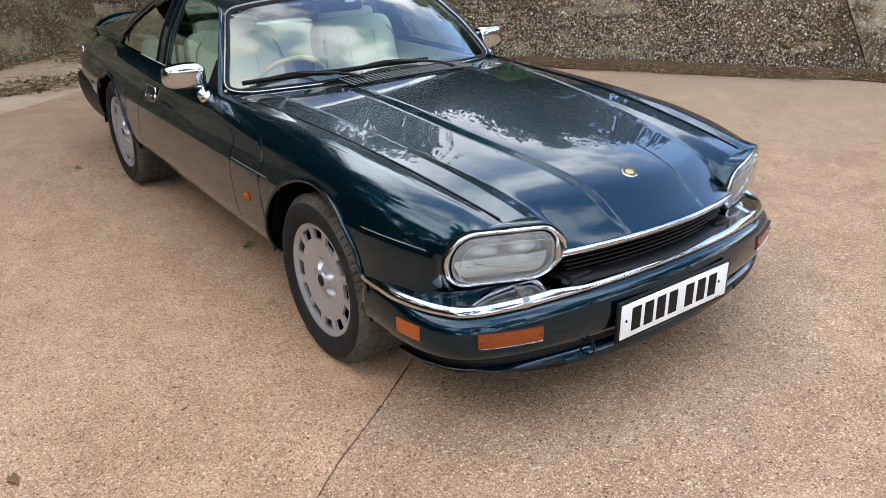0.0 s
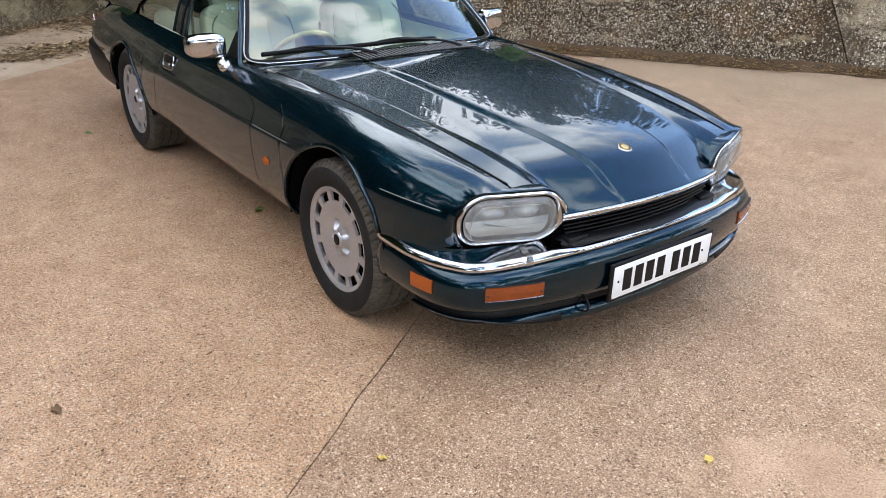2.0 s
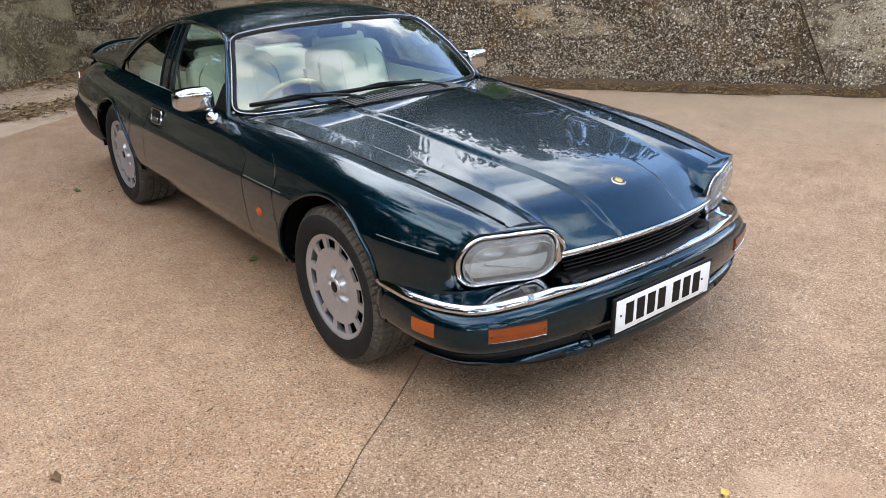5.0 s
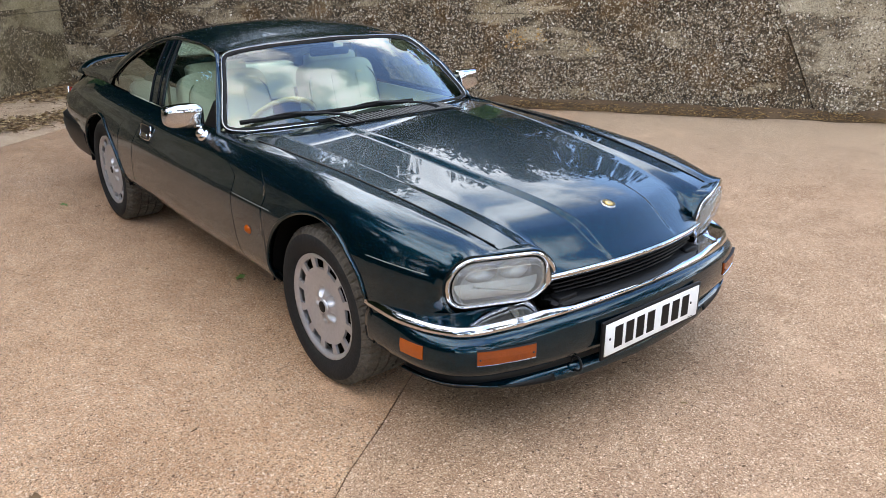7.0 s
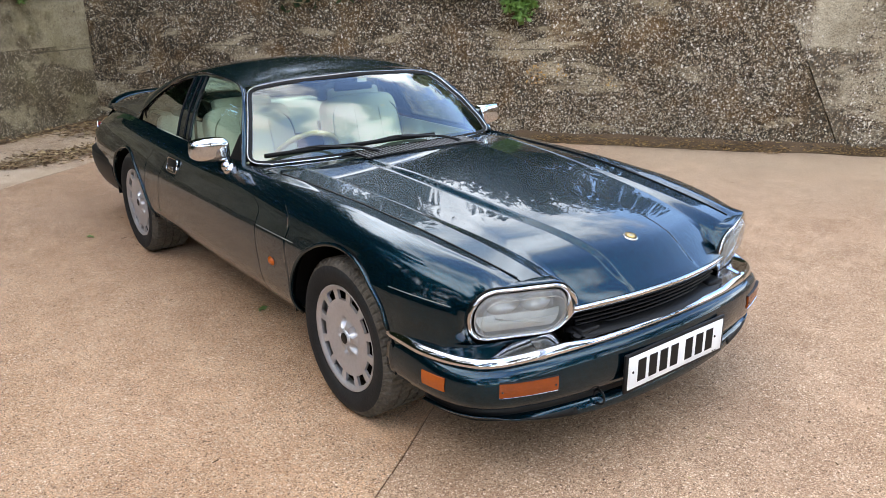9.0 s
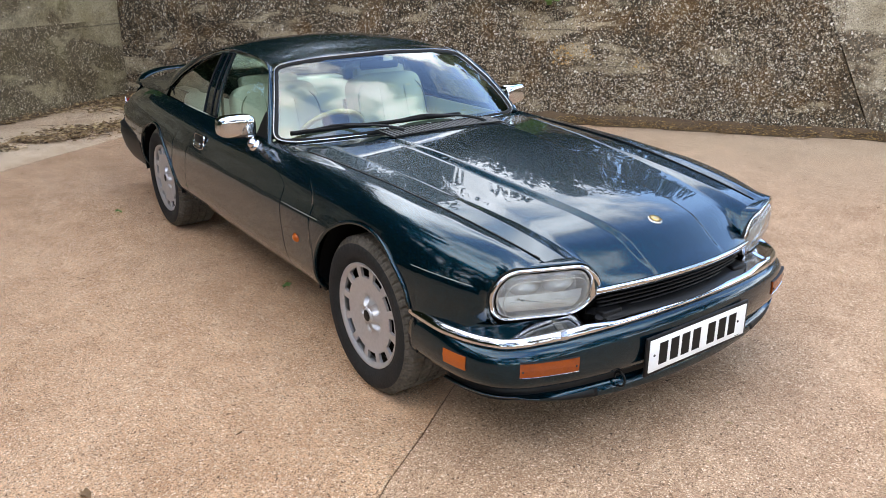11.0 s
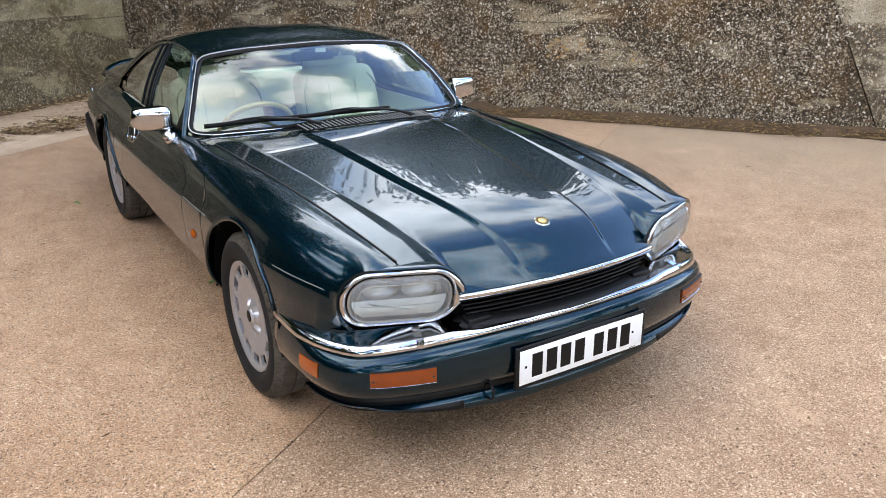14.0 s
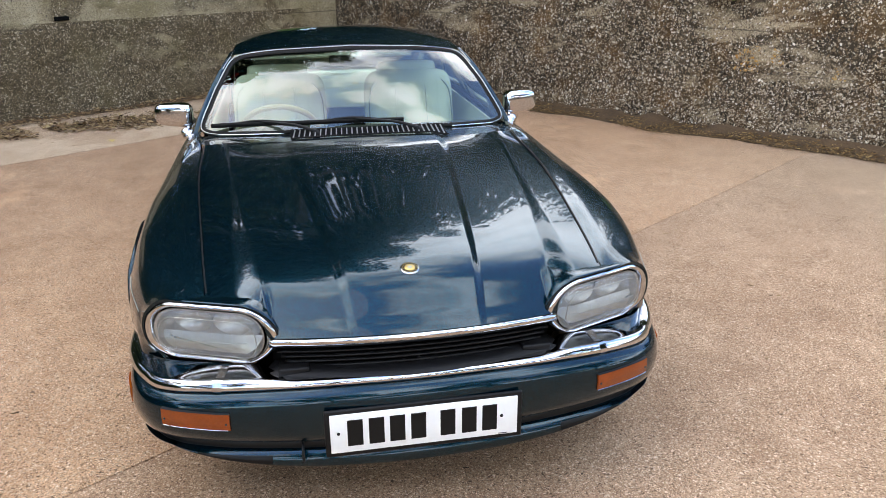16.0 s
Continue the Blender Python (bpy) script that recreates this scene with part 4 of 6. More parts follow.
car = thing("car", "dark teal two-door coupe with chrome trim, parked on concrete", "car")
FRONT = 0.58
for sign in (-1, 1):
    wing = part("front_wing", skirt(side_panel(lambda z: FRONT, lambda z: front_door_edge(z) + 0.003, 120, 44, sign)), M_PAINT, car)
    door = part("door", skirt(side_panel(lambda z: front_door_edge(z) - 0.003, lambda z: rear_door_edge(z) + 0.003, 60, 44, sign)), M_PAINT, car)
    quarter = part("rear_wing", skirt(side_panel(lambda z: rear_door_edge(z) - 0.003, lambda z: -3.66, 130, 44, sign)), M_PAINT, car)

    # arch lips and liners
    for xc, r, owner in ((0.005, 0.372, wing), (-2.591, 0.362, quarter)):
        pts = []
        for k in range(41):
            a = radians(-8 + 196 * k / 40)
            x, z = xc + r * math.cos(a), 0.322 + r * math.sin(a)
            if z < 0.30 or (xc > -1 and x > 0.34 and z < 0.44):
                continue
            pts.append((x, sign * (body(x, v_at(x, max(z, 0.3)))[0] + 0.001), z))
        part("arch_lip", sweep(pts, ring(0.009, 8), up=(0, 1, 0)), M_PAINT, owner)
        bm = bmesh.new()
        rr = r + 0.012
        sheet(lambda u, v: Vector((xc + rr * math.cos(radians(-2 + 184 * u)), sign * (0.48 + 0.37 * v), 0.322 + rr * math.sin(radians(-2 + 184 * u)))), 40, 2, False, bm)
        sheet(lambda u, v: Vector((xc + rr * v * math.cos(math.pi * u), sign * 0.48, 0.322 + rr * v * math.sin(math.pi * u))), 32, 1, False, bm)
        part("wheel_liner", bm, M_DARK, owner)

    # coachlines along the swage
    for xa, xb in ((0.60, 0.335), (-0.31, -0.645)):
        pts = []
        for k in range(24):
            x = xa + (xb - xa) * k / 23
            z = SEC[3][1](x)
            pts.append((x, sign * (body(x, v_at(x, z))[0] + 0.0012), z))
        part("coachline", sweep(pts, ring(0.0010, 5), up=(0, 1, 0)), M_STRIPE, wing)

    # amber repeater
    y = body(-0.513, v_at(-0.513, 0.511))[0]
    bm = bmesh.new()
    sheet(lambda u, v: Vector((0.030 * v * math.cos(2 * math.pi * u), sign * 0.012 * (1 - v ** 3), 0.021 * v * math.sin(2 * math.pi * u))), 24, 6, False, bm)
    bmesh.ops.recalc_face_normals(bm, faces=bm.faces)
    ob = part("side_repeater", bm, M_ORANGE, wing, "small oval amber lens")
    ob.location = (-0.513, sign * y, 0.511)

    # door handle: chrome surround, dark recess, chrome flap
    y = body(-1.775, v_at(-1.775, 0.708))[0]
    hp = Matrix.Translation((-1.775, sign * y, 0.708)) @ Matrix.Rotation(sign * radians(14), 4, "X")
    bm = bmesh.new()
    corners = [(math.copysign(abs(math.cos(q)) ** 0.4, math.cos(q)) * 0.075, math.copysign(abs(math.sin(q)) ** 0.4, math.sin(q)) * 0.038) for q in [2 * math.pi * k / 40 for k in range(41)]]
    sweep([(a, sign * 0.004, b) for a, b in corners], ring(0.005, 6), up=(0, 1, 0), bm=bm)
    bm.transform(hp)
    handle = part("door_handle", bm, M_CHROME, door, "chrome handle surround")
    bm = box(bmesh.new(), (-0.071, -0.0055, -0.034), (0.071, 0.0055, 0.034), 0.002)
    bm.transform(hp)
    part("recess", bm, M_BLACK, handle)
    bm = box(bmesh.new(), (-0.045, min(-0.004 * sign, 0.010 * sign), -0.028), (0.030, max(-0.004 * sign, 0.010 * sign), -0.006), 0.003)
    bm.transform(hp)
    part("flap", bm, M_CHROME, handle)

# bonnet
def smooth_fit(xs, ys, degree=5):
    """One polynomial through a table, for panels that must not ripple."""
    c = np.polyfit(xs, ys, degree)
    return lambda q: float(np.polyval(c, q))


BX = [0.90, 0.84, 0.76, 0.66, 0.47, 0.25, 0.0, -0.27, -0.62, -0.95]
bz0 = smooth_fit(BX, [.603, .646, .688, .718, .752, .78, .813, .842, .865, .884])
bzr = smooth_fit(BX, [.583, .63, .669, .695, .732, .759, .793, .823, .848, .869])
byr = smooth_fit(BX, [.172, .178, .188, .200, .218, .243, .266, .293, .318, .33])
bzo = smooth_fit(BX, [.578, .613, .65, .682, .72, .754, .787, .811, .834, .857])
byo = smooth_fit(BX, [.394, .402, .413, .427, .455, .487, .519, .55, .584, .606])
GX = [0.90, 0.745, 0.57, 0.37, 0.14, -0.13, -0.46, -0.95]
gy = smooth_fit(GX, [.528, .563, .582, .605, .631, .654, .676, .725])
gz = smooth_fit(GX, [.645, .679, .709, .74, .77, .797, .815, .836])


def bonnet_z(x, y):
    y = abs(y)
    yr, zr, yo, zo, yg, zg = byr(x), bzr(x), byo(x), bzo(x), gy(x) - 0.005, gz(x)
    wide = 0.020 + 0.014 * min(max((0.8 - x) / 1.0, 0.0), 1.0)
    step = 0.012 + 0.005 * min(max((0.8 - x) / 0.8, 0.0), 1.0) - 0.004 * min(max((-0.2 - x) / 0.4, 0.0), 1.0)
    ya, yb = yr - 0.45 * wide, yr + 0.55 * wide
    if y < ya:
        return bz0(x) + (zr + step - bz0(x)) * (y / ya) ** 2
    if y < yb:
        t = (y - ya) / wide
        return zr + step * (1 - 0.85 * t - 0.15 * t * t * (3 - 2 * t))
    if y < yo - 0.008:
        t = (y - yb) / (yo - 0.008 - yb)
        return zr + (zo - zr) * t
    # the outer flute: a flank that climbs to the outer panel, wider and taller towards the lamp
    f = min(max((x + 0.05) / 0.75, 0.0), 1.0)
    w = 0.012 + 0.063 * f
    top = zo + 0.003 + 0.004 * f + 0.62 * max(zg - zo, 0.0)
    t = (y - yo + 0.008) / w
    if t < 1:
        return zo + (top - zo) * (t * 0.75 + 0.25 * t * t * (3 - 2 * t))
    t = min((y - yo + 0.008 - w) / max(yg - yo + 0.008 - w, 1e-4), 1.0)
    return top + (zg - top) * t


def lamp_edge(y):
    """Where the bonnet meets the top of the lamp: x and z."""
    lx = (0.575 - abs(y)) / 0.9226
    ly = math.sqrt(max(0.101 ** 2 - max(0.0, lx - 0.093) ** 2, 0.0))
    return 0.725 + 0.386 * lx + 0.1 * ly, 0.580 + 0.995 * ly


def bonnet_front(y):
    y = abs(y)
    return 0.882 - 0.076 * (y / 0.41) ** 2 if y < 0.41 else lamp_edge(y)[0]


def nose_edge(y):
    return 0.604 - 0.016 * (y / 0.41) ** 2


def bonnet_rear(y):
    return -0.607 - 0.17 * max(0.0, (abs(y) - 0.30) / 0.42) ** 2


def bonnet_point(u, v):
    k = (v - 0.5) * 2
    x = y = 0.0
    for _ in range(4):
        xf, xr = bonnet_front(y), bonnet_rear(y)
        x = xf + (xr - xf) * u
        y = k * (gy(x) - 0.005 + 0.007 * min(max((x - 0.45) / 0.2, 0.0), 1.0))
    z = bonnet_z(x, y)
    if abs(y) < 0.42:
        f = max(0.0, 1 - u / 0.12) ** 2 * min(1.0, (0.42 - abs(y)) / 0.03)
        z += (nose_edge(y) - z) * f
    if abs(y) > 0.385:
        lift = max(0.0, lamp_edge(y)[1] - z)
        z += lift * max(0.0, 1 - (bonnet_front(y) - x) / 0.24) ** 2
    drop = max(0.0, 1 - u / 0.022) * (1.0 if abs(y) < 0.40 else 0.0)
    return Vector((x + 0.004 * drop, y, z - 0.010 * drop * drop))


bm = sheet(bonnet_point, 110, 340, True)
bmesh.ops.recalc_face_normals(bm, faces=bm.faces)
if sum(f.normal.z for f in bm.faces) < 0:
    bmesh.ops.reverse_faces(bm, faces=bm.faces)
bonnet = part("bonnet", skirt(bm), M_PAINT, car)
for sign in (-1, 1):
    # dark shut line between bonnet and wing
    line = []
    for x in np.linspace(0.69, -0.74, 60):
        y = gy(x) - 0.001
        line.append((x, sign * y, max(bonnet_z(x, y - 0.004), body(x, 0.0)[1]) - 0.0028))
    part("shut_line", sweep(line, [(-0.0022, 0), (0.0022, 0), (0.0022, 0.006), (-0.0022, 0.006)]), M_BLACK, bonnet, smooth=False)


def pinned(name, bm, material, x, y, lift, owner, label=""):
    """Lays a flat piece on the bonnet, turned to its slope."""
    dx = (bonnet_z(x + 0.02, y) - bonnet_z(x - 0.02, y)) / 0.04
    bm.transform(Matrix.Translation((x, y, bonnet_z(x, y) + lift)) @ Matrix.Rotation(-math.atan(dx), 4, "Y"))
    return part(name, bm, material, owner, label)


def disc(r, h, n=32, bevel=0.3):
    bm = bmesh.new()
    prof = [(0.0, h), (r * (1 - bevel), h), (r, h * 0.5), (r, 0)]
    rings = [[bm.verts.new((q * math.cos(2 * math.pi * k / n), q * math.sin(2 * math.pi * k / n), z)) for k in range(n)] for q, z in prof[1:]]
    bm.faces.new(rings[0])
    for a, b in zip(rings, rings[1:]):
        for k in range(n):
            bm.faces.new((a[k], b[k], b[(k + 1) % n], a[(k + 1) % n]))
    bmesh.ops.recalc_face_normals(bm, faces=bm.faces)
    return bm


badge = pinned("badge", disc(0.028, 0.004, bevel=0.12), M_CHROME, 0.692, 0.0, -0.001, bonnet, "round enamel badge with a chrome rim")
pinned("badge_ring", disc(0.0255, 0.0047, bevel=0.05), M_INK, 0.692, 0.0, -0.001, badge)
pinned("badge_disc", disc(0.0165, 0.0056, bevel=0.1), M_GOLD, 0.692, 0.0, -0.001, badge)
bm = bmesh.new()
for k in range(14):
    a = 2 * math.pi * k / 14
    box(bm, (0.0195, -0.0016, 0.0), (0.0225, 0.0016, 0.0052))
    fresh = bm.verts[:] if k == 0 else bm.verts[-8:]
    bmesh.ops.rotate(bm, verts=list(bm.verts)[-8:], cent=(0, 0, 0), matrix=Matrix.Rotation(a, 3, "Z"))
pinned("badge_marks", bm, M_GOLD, 0.692, 0.0, -0.001, badge)
bm = box(bmesh.new(), (-0.008, -0.007, 0), (0.007, 0.007, 0.0064), 0.002)
pinned("badge_shield", bm, M_STRIPE, 0.692, 0.0, -0.001, badge)

# bonnet edge trim and grille
trim = spline([(bonnet_front(y) + 0.006, y, nose_edge(y) - 0.016) for y in np.linspace(-0.405, 0.405, 25)], 60)
grille = part("grille", sweep(trim, [(-0.012, 0.003), (0.002, 0.004), (0.008, 0.001), (0.009, -0.003), (0.003, -0.020), (0.0, -0.021), (-0.012, -0.020)]), M_CHROME, car, "black slatted grille under a chrome strip")
for k in range(5):
    z = 0.562 - 0.0185 * k
    half = 0.395 - 0.010 * k
    pts = spline([(bonnet_front(y) - 0.012 - 0.006 * k, y, z - 0.016 * (abs(y) / 0.4) ** 2) for y in np.linspace(-half, half, 21)], 44)
    part("slat", sweep(pts, [(-0.016, 0.005), (0.004, 0.003), (0.007, 0.0), (0.004, -0.003), (-0.016, -0.004)]), M_BLACK, grille)
for y in (-0.2, 0.0, 0.2):
    part("grille_upright", box(bmesh.new(), (0.80, y - 0.003, 0.475), (0.845 - 0.03 * (y / 0.2) ** 2, y + 0.003, 0.575), 0.001), M_BLACK, grille, smooth=False)
pts = [(bonnet_front(y) - 0.05, y, 0.46) for y in np.linspace(-0.40, 0.40, 21)]
part("grille_backing", sweep(pts, [(-0.01, 0.0), (0.0, 0.0), (0.0, 0.13), (-0.01, 0.13)]), M_DARK, grille)
pts = [(bonnet_front(y) - 0.012, y, 0.462) for y in np.linspace(-0.41, 0.41, 31)]
part("grille_shelf", sweep(pts, [(-0.05, 0.004), (0.03, -0.004), (0.035, 0.0), (0.03, 0.012), (-0.02, 0.022), (-0.05, 0.022)]), M_BLACK, grille)
for sign in (-1, 1):
    bm = box(bmesh.new(), (0.79, 0.30, 0.468), (0.842, 0.385, 0.492), 0.006)
    if sign < 0:
        bm.transform(Matrix.Diagonal((1, -1, 1, 1)))
        bmesh.ops.reverse_faces(bm, faces=bm.faces)
    part("bumper_pad", bm, M_BLACK, grille)


# headlamps
def lamp_frame(sign):
    c = Vector((0.730, 0.575 * sign, 0.578))
    a = Vector((0.073, -0.1745 * sign, 0.0)).normalized()
    b = Vector((0.10, 0.0, 0.995)).normalized()
    n = a.cross(b)
    if n.x < 0:
        n = -n
    return c, a, b, n.normalized()


def stadium(th, d=0.0, beak=0.0):
    k = math.cos(th)
    if d > 0.004:
        d = 0.004 + (d - 0.004) * (1.0 + 0.25 * max(0.0, -k) - 0.45 * max(0.0, -math.sin(th)))
    half, r = 0.190 - d, 0.097 - d
    x = (half - r) * (1 if k >= 0 else -1) + r * k
    return x + beak * max(0.0, k) ** 5, r * math.sin(th)


def lamp_ring(sign, d, depth, beak=0.0, n=72):
    c, a, b, nn = lamp_frame(sign)
    out = []
    for k in range(n):
        th = -math.pi / 2 + 2 * math.pi * (k + 0.5) / n
        x, y = stadium(th, d, beak)
        out.append(c + a * x + b * y + nn * depth)
    return out


def rings_mesh(rings, close_end=False):
    bm = bmesh.new()
    vs = [[bm.verts.new(p) for p in r] for r in rings]
    for r, s in zip(vs, vs[1:]):
        for k in range(len(r)):
            bm.faces.new((r[k], r[(k + 1) % len(r)], s[(k + 1) % len(r)], s[k]))
    if close_end:
        bm.faces.new(vs[-1])
    bmesh.ops.recalc_face_normals(bm, faces=bm.faces)
    return bm


for sign in (-1, 1):
    c, a, b, nn = lamp_frame(sign)
    lamp = part("headlamp", rings_mesh([lamp_ring(sign, -0.002, -0.010, 0.02), lamp_ring(sign, -0.002, 0.0, 0.02), lamp_ring(sign, 0.003, 0.007, 0.018),
                                        lamp_ring(sign, 0.007, 0.007, 0.012), lamp_ring(sign, 0.015, -0.002, 0.003), lamp_ring(sign, 0.018, -0.012)]), M_CHROME, car, "oval headlamp in a chrome bezel")
    part("lamp_seal", rings_mesh([lamp_ring(sign, -0.003, -0.012, 0.02), lamp_ring(sign, -0.0035, -0.002, 0.02), lamp_ring(sign, -0.002, 0.001, 0.02), lamp_ring(sign, -0.001, -0.004, 0.02)]), M_TRIM, lamp)
    # rounded painted lip over the lamp, from the wing to the grille corner
    inner = lamp_ring(sign, -0.003, -0.012, 0.02)
    lip = []
    for d, depth in ((-0.0045, -0.010), (-0.005, -0.002), (-0.0065, 0.0005), (-0.008, -0.001), (-0.009, -0.005), (-0.009, -0.018), (-0.006, -0.045)):
        outer = lamp_ring(sign, d, depth, 0.02)
        lip.append([inner[k].lerp(outer[k], min(1.0, (k - 19) / 11, (64 - k) / 8)) for k in range(20, 64)])
    bm = bmesh.new()
    vs = [[bm.verts.new(p) for p in r] for r in lip]
    for r, q in zip(vs, vs[1:]):
        for k in range(len(r) - 1):
            bm.faces.new((r[k], r[k + 1], q[k + 1], q[k]))
    bmesh.ops.recalc_face_normals(bm, faces=bm.faces)
    part("lamp_lip", bm, M_PAINT, car)
    part("reflector", rings_mesh([lamp_ring(sign, 0.020, -0.004), lamp_ring(sign, 0.026, -0.006), lamp_ring(sign, 0.034, -0.03), lamp_ring(sign, 0.050, -0.055), lamp_ring(sign, 0.075, -0.068)], True), M_REFLECT, lamp, smooth=False)
    bm = rings_mesh([lamp_ring(sign, 0.019, 0.000), lamp_ring(sign, 0.024, 0.009), lamp_ring(sign, 0.035, 0.014), lamp_ring(sign, 0.06, 0.019), lamp_ring(sign, 0.092, 0.021)], True)
    part("lens", bm, M_LENS, lamp, "fluted clear glass lens")
    edge = lamp_ring(sign, 0.038, 0.0145)
    part("lens_border", sweep(edge + edge[:2], ring(0.0013, 5), up=tuple(nn), caps=False), M_REFLECT, lamp)
    # a sheet added low in the bowl for a bright sky reflection, and a shallow cup on each side of the middle
    def shelf(u, v, c=c, a=a, b=b, nn=nn):
        low = 0.013 + 0.047 * u
        return c + a * ((v - 0.5) * 2 * (0.093 + math.sqrt(0.064 ** 2 - low * low))) - b * low + nn * (-0.030 + 0.027 * u)
    bm = sheet(shelf, 4, 16)
    bmesh.ops.recalc_face_normals(bm, faces=bm.faces)
    part("reflector_ledge", bm, M_REFLECT, lamp)
    pts = [c + a * (-0.125 + 0.25 * k / 12) - b * 0.012 + nn * (0.0185 - 0.006 * abs(k / 6 - 1) ** 3) for k in range(13)]
    part("lens_rib", sweep(pts, ring(0.0016, 5), up=tuple(nn)), M_REFLECT, lamp)
    for off in (-0.060, 0.062):
        mid = c + a * off + b * 0.022
        cup = [[mid + (a * 1.5 * math.cos(2 * math.pi * q / 24) + b * math.sin(2 * math.pi * q / 24)) * r + nn * d for q in range(24)] for r, d in ((0.040, -0.040), (0.032, -0.054), (0.018, -0.063), (0.008, -0.066))]
        part("lamp_bowl", rings_mesh(cup, True), M_REFLECT, lamp)

    # wing nose between the side and the lamp
    def nose(u, v, sign=sign, c=c, a=a, b=b, nn=nn):
        zt = v_at(FRONT, 0.425)
        y, z = body(FRONT, zt * v)
        s = Vector((FRONT, sign * y, z))
        th = math.pi / 2 + math.pi * v
        r = 0.097 + 0.012
        straight = 0.093
        q = v * (2 * straight + math.pi * r) - straight
        if q < 0:
            lx, ly = q + straight, r
            lx = -lx
        elif q < math.pi * r:
            w = q / r
            lx, ly = -straight - r * math.sin(w), r * math.cos(w)
        else:
            lx, ly = -straight + (q - math.pi * r), -r
        e = c + a * lx + b * ly + nn * 0.001
        e -= Vector((0.0, 0.0, 0.010)) * max(0.0, 1 - v / 0.22)
        under = min(max((v - 0.60) / 0.30, 0.0), 1.0)
        e -= Vector((0.0, 0.0, 0.034)) * under * under * (3 - 2 * under)
        reach = max(0.02, 0.5 * (e.x - s.x))
        ya, za = body(FRONT + 0.02, zt * v)
        yb, zb = body(FRONT - 0.02, zt * v)
        k = s + Vector((1.0, sign * (ya - yb) / 0.04, (za - zb) / 0.04)) * reach
        return s * (1 - u) ** 2 + k * (2 * u * (1 - u)) + e * u * u
    bm = sheet(nose, 24, 60)
    bmesh.ops.recalc_face_normals(bm, faces=bm.faces)
    if sum(f.normal.x + f.normal.y * sign for f in bm.faces) < 0:
        bmesh.ops.reverse_faces(bm, faces=bm.faces)
    part("wing_nose", skirt(bm, 0.008), M_PAINT, car)
    path = spline([(0.575, 0.789 * sign, 0), (0.64, 0.768 * sign, 0), (0.69, 0.725 * sign, 0), (0.722, 0.66 * sign, 0), (0.752, 0.57 * sign, 0), (0.80, 0.45 * sign, 0), (0.815, 0.40 * sign, 0)], 40)
    bm = sheet(lambda u, v: path[int(round(u * 39))] + Vector((-0.022, 0, 0.425 + 0.052 * v)), 39, 6)
    bmesh.ops.recalc_face_normals(bm, faces=bm.faces)
    part("lamp_apron", bm, M_PAINT, car)

# front bumper
FACE = [(.345, .846), (.50, .840), (.63, .823), (.73, .779), (.797, .705), (.843, .60), (.872, .50), (.902, .35), (.921, .18), (.928, 0.0)]
half_path = [(x, -y, 0) for x, y in FACE]
face_path = spline(half_path + [(x, -y, 0) for x, y, z in half_path[-2::-1]], 121)


def loft(pts, section_fn, bm=None, caps=True):
    """Carries a section that changes along the way: section_fn(t, p) gives (outward, height) points."""
    bm = bm or bmesh.new()
    rings, n = [], len(pts)
    for i, p in enumerate(pts):
        d = (pts[min(i + 1, n - 1)] - pts[max(i - 1, 0)]).normalized()
        side = d.cross(Vector((0, 0, 1))).normalized()
        rings.append([bm.verts.new(Vector((p.x, p.y, 0)) + side * o + Vector((0, 0, h))) for o, h in section_fn(i / (n - 1), p)])
    for r, s in zip(rings, rings[1:]):
        m = len(r)
        for j in range(m):
            bm.faces.new((r[j], r[(j + 1) % m], s[(j + 1) % m], s[j]))
    if caps:
        bm.faces.new(rings[0][::-1])
        bm.faces.new(rings[-1])
    bmesh.ops.recalc_face_normals(bm, faces=bm.faces)
    return bm


def blade_z(y, x):
    q = min(abs(y) / 0.75, 1.0)
    return 0.452 - 0.035 * q ** 2.2 + (0.018 * (0.69 - x) / 0.34 if x < 0.69 else 0.0)


def painted(t, p):
    top = blade_z(p.y, p.x) + 0.002
    low_z = 0.292 + 0.0 * abs(p.y)
    mid = (top + low_z) / 2
    q = min(max((p.x - 0.52) / 0.18, 0), 1)
    return [(-0.09, top - 0.004), (-0.016 - 0.030 * q, top), (-0.010 - 0.020 * q, top - 0.002), (-0.006 - 0.008 * q, top - 0.008), (-0.002, top - 0.019), (0.005, top - 0.036), (0.009, mid), (0.006, low_z + 0.035), (-0.004, low_z + 0.012), (-0.02, low_z), (-0.09, low_z)]


bumper = part("front_bumper", loft(face_path, painted), M_PAINT, car, "teal painted bumper with a chrome blade")


def blade(t, p):
    z = blade_z(p.y, p.x)
    q = abs(p.y)
    f = min(max((q - 0.36) / 0.10, 0), 1) * (1 - min(max((0.62 - p.x) / 0.12, 0), 1))
    wide = 0.028 + 0.058 * f
    rise = 0.032 + 0.011 * min(max((q - 0.36) / 0.10, 0), 1)
    back = 0.004 + 0.030 * min(max((p.x - 0.52) / 0.18, 0), 1)
    top = z + rise - 0.010
    return [(o - back, h) for o, h in ((-0.012, z - 0.001), (0.005, z - 0.001), (0.0105, z + 0.004), (0.011, z + 0.008), (0.0095, z + 0.016), (0.003, top - 0.003), (-0.004, top), (-0.007, top + 0.0002), (-0.012 - 0.008 * f, top - 0.001 - 0.002 * f), (-0.018 - 0.050 * f, top - 0.001 + 0.014 * f), (-wide, top - 0.002 + 0.008 * f), (-wide, z + 0.005))]


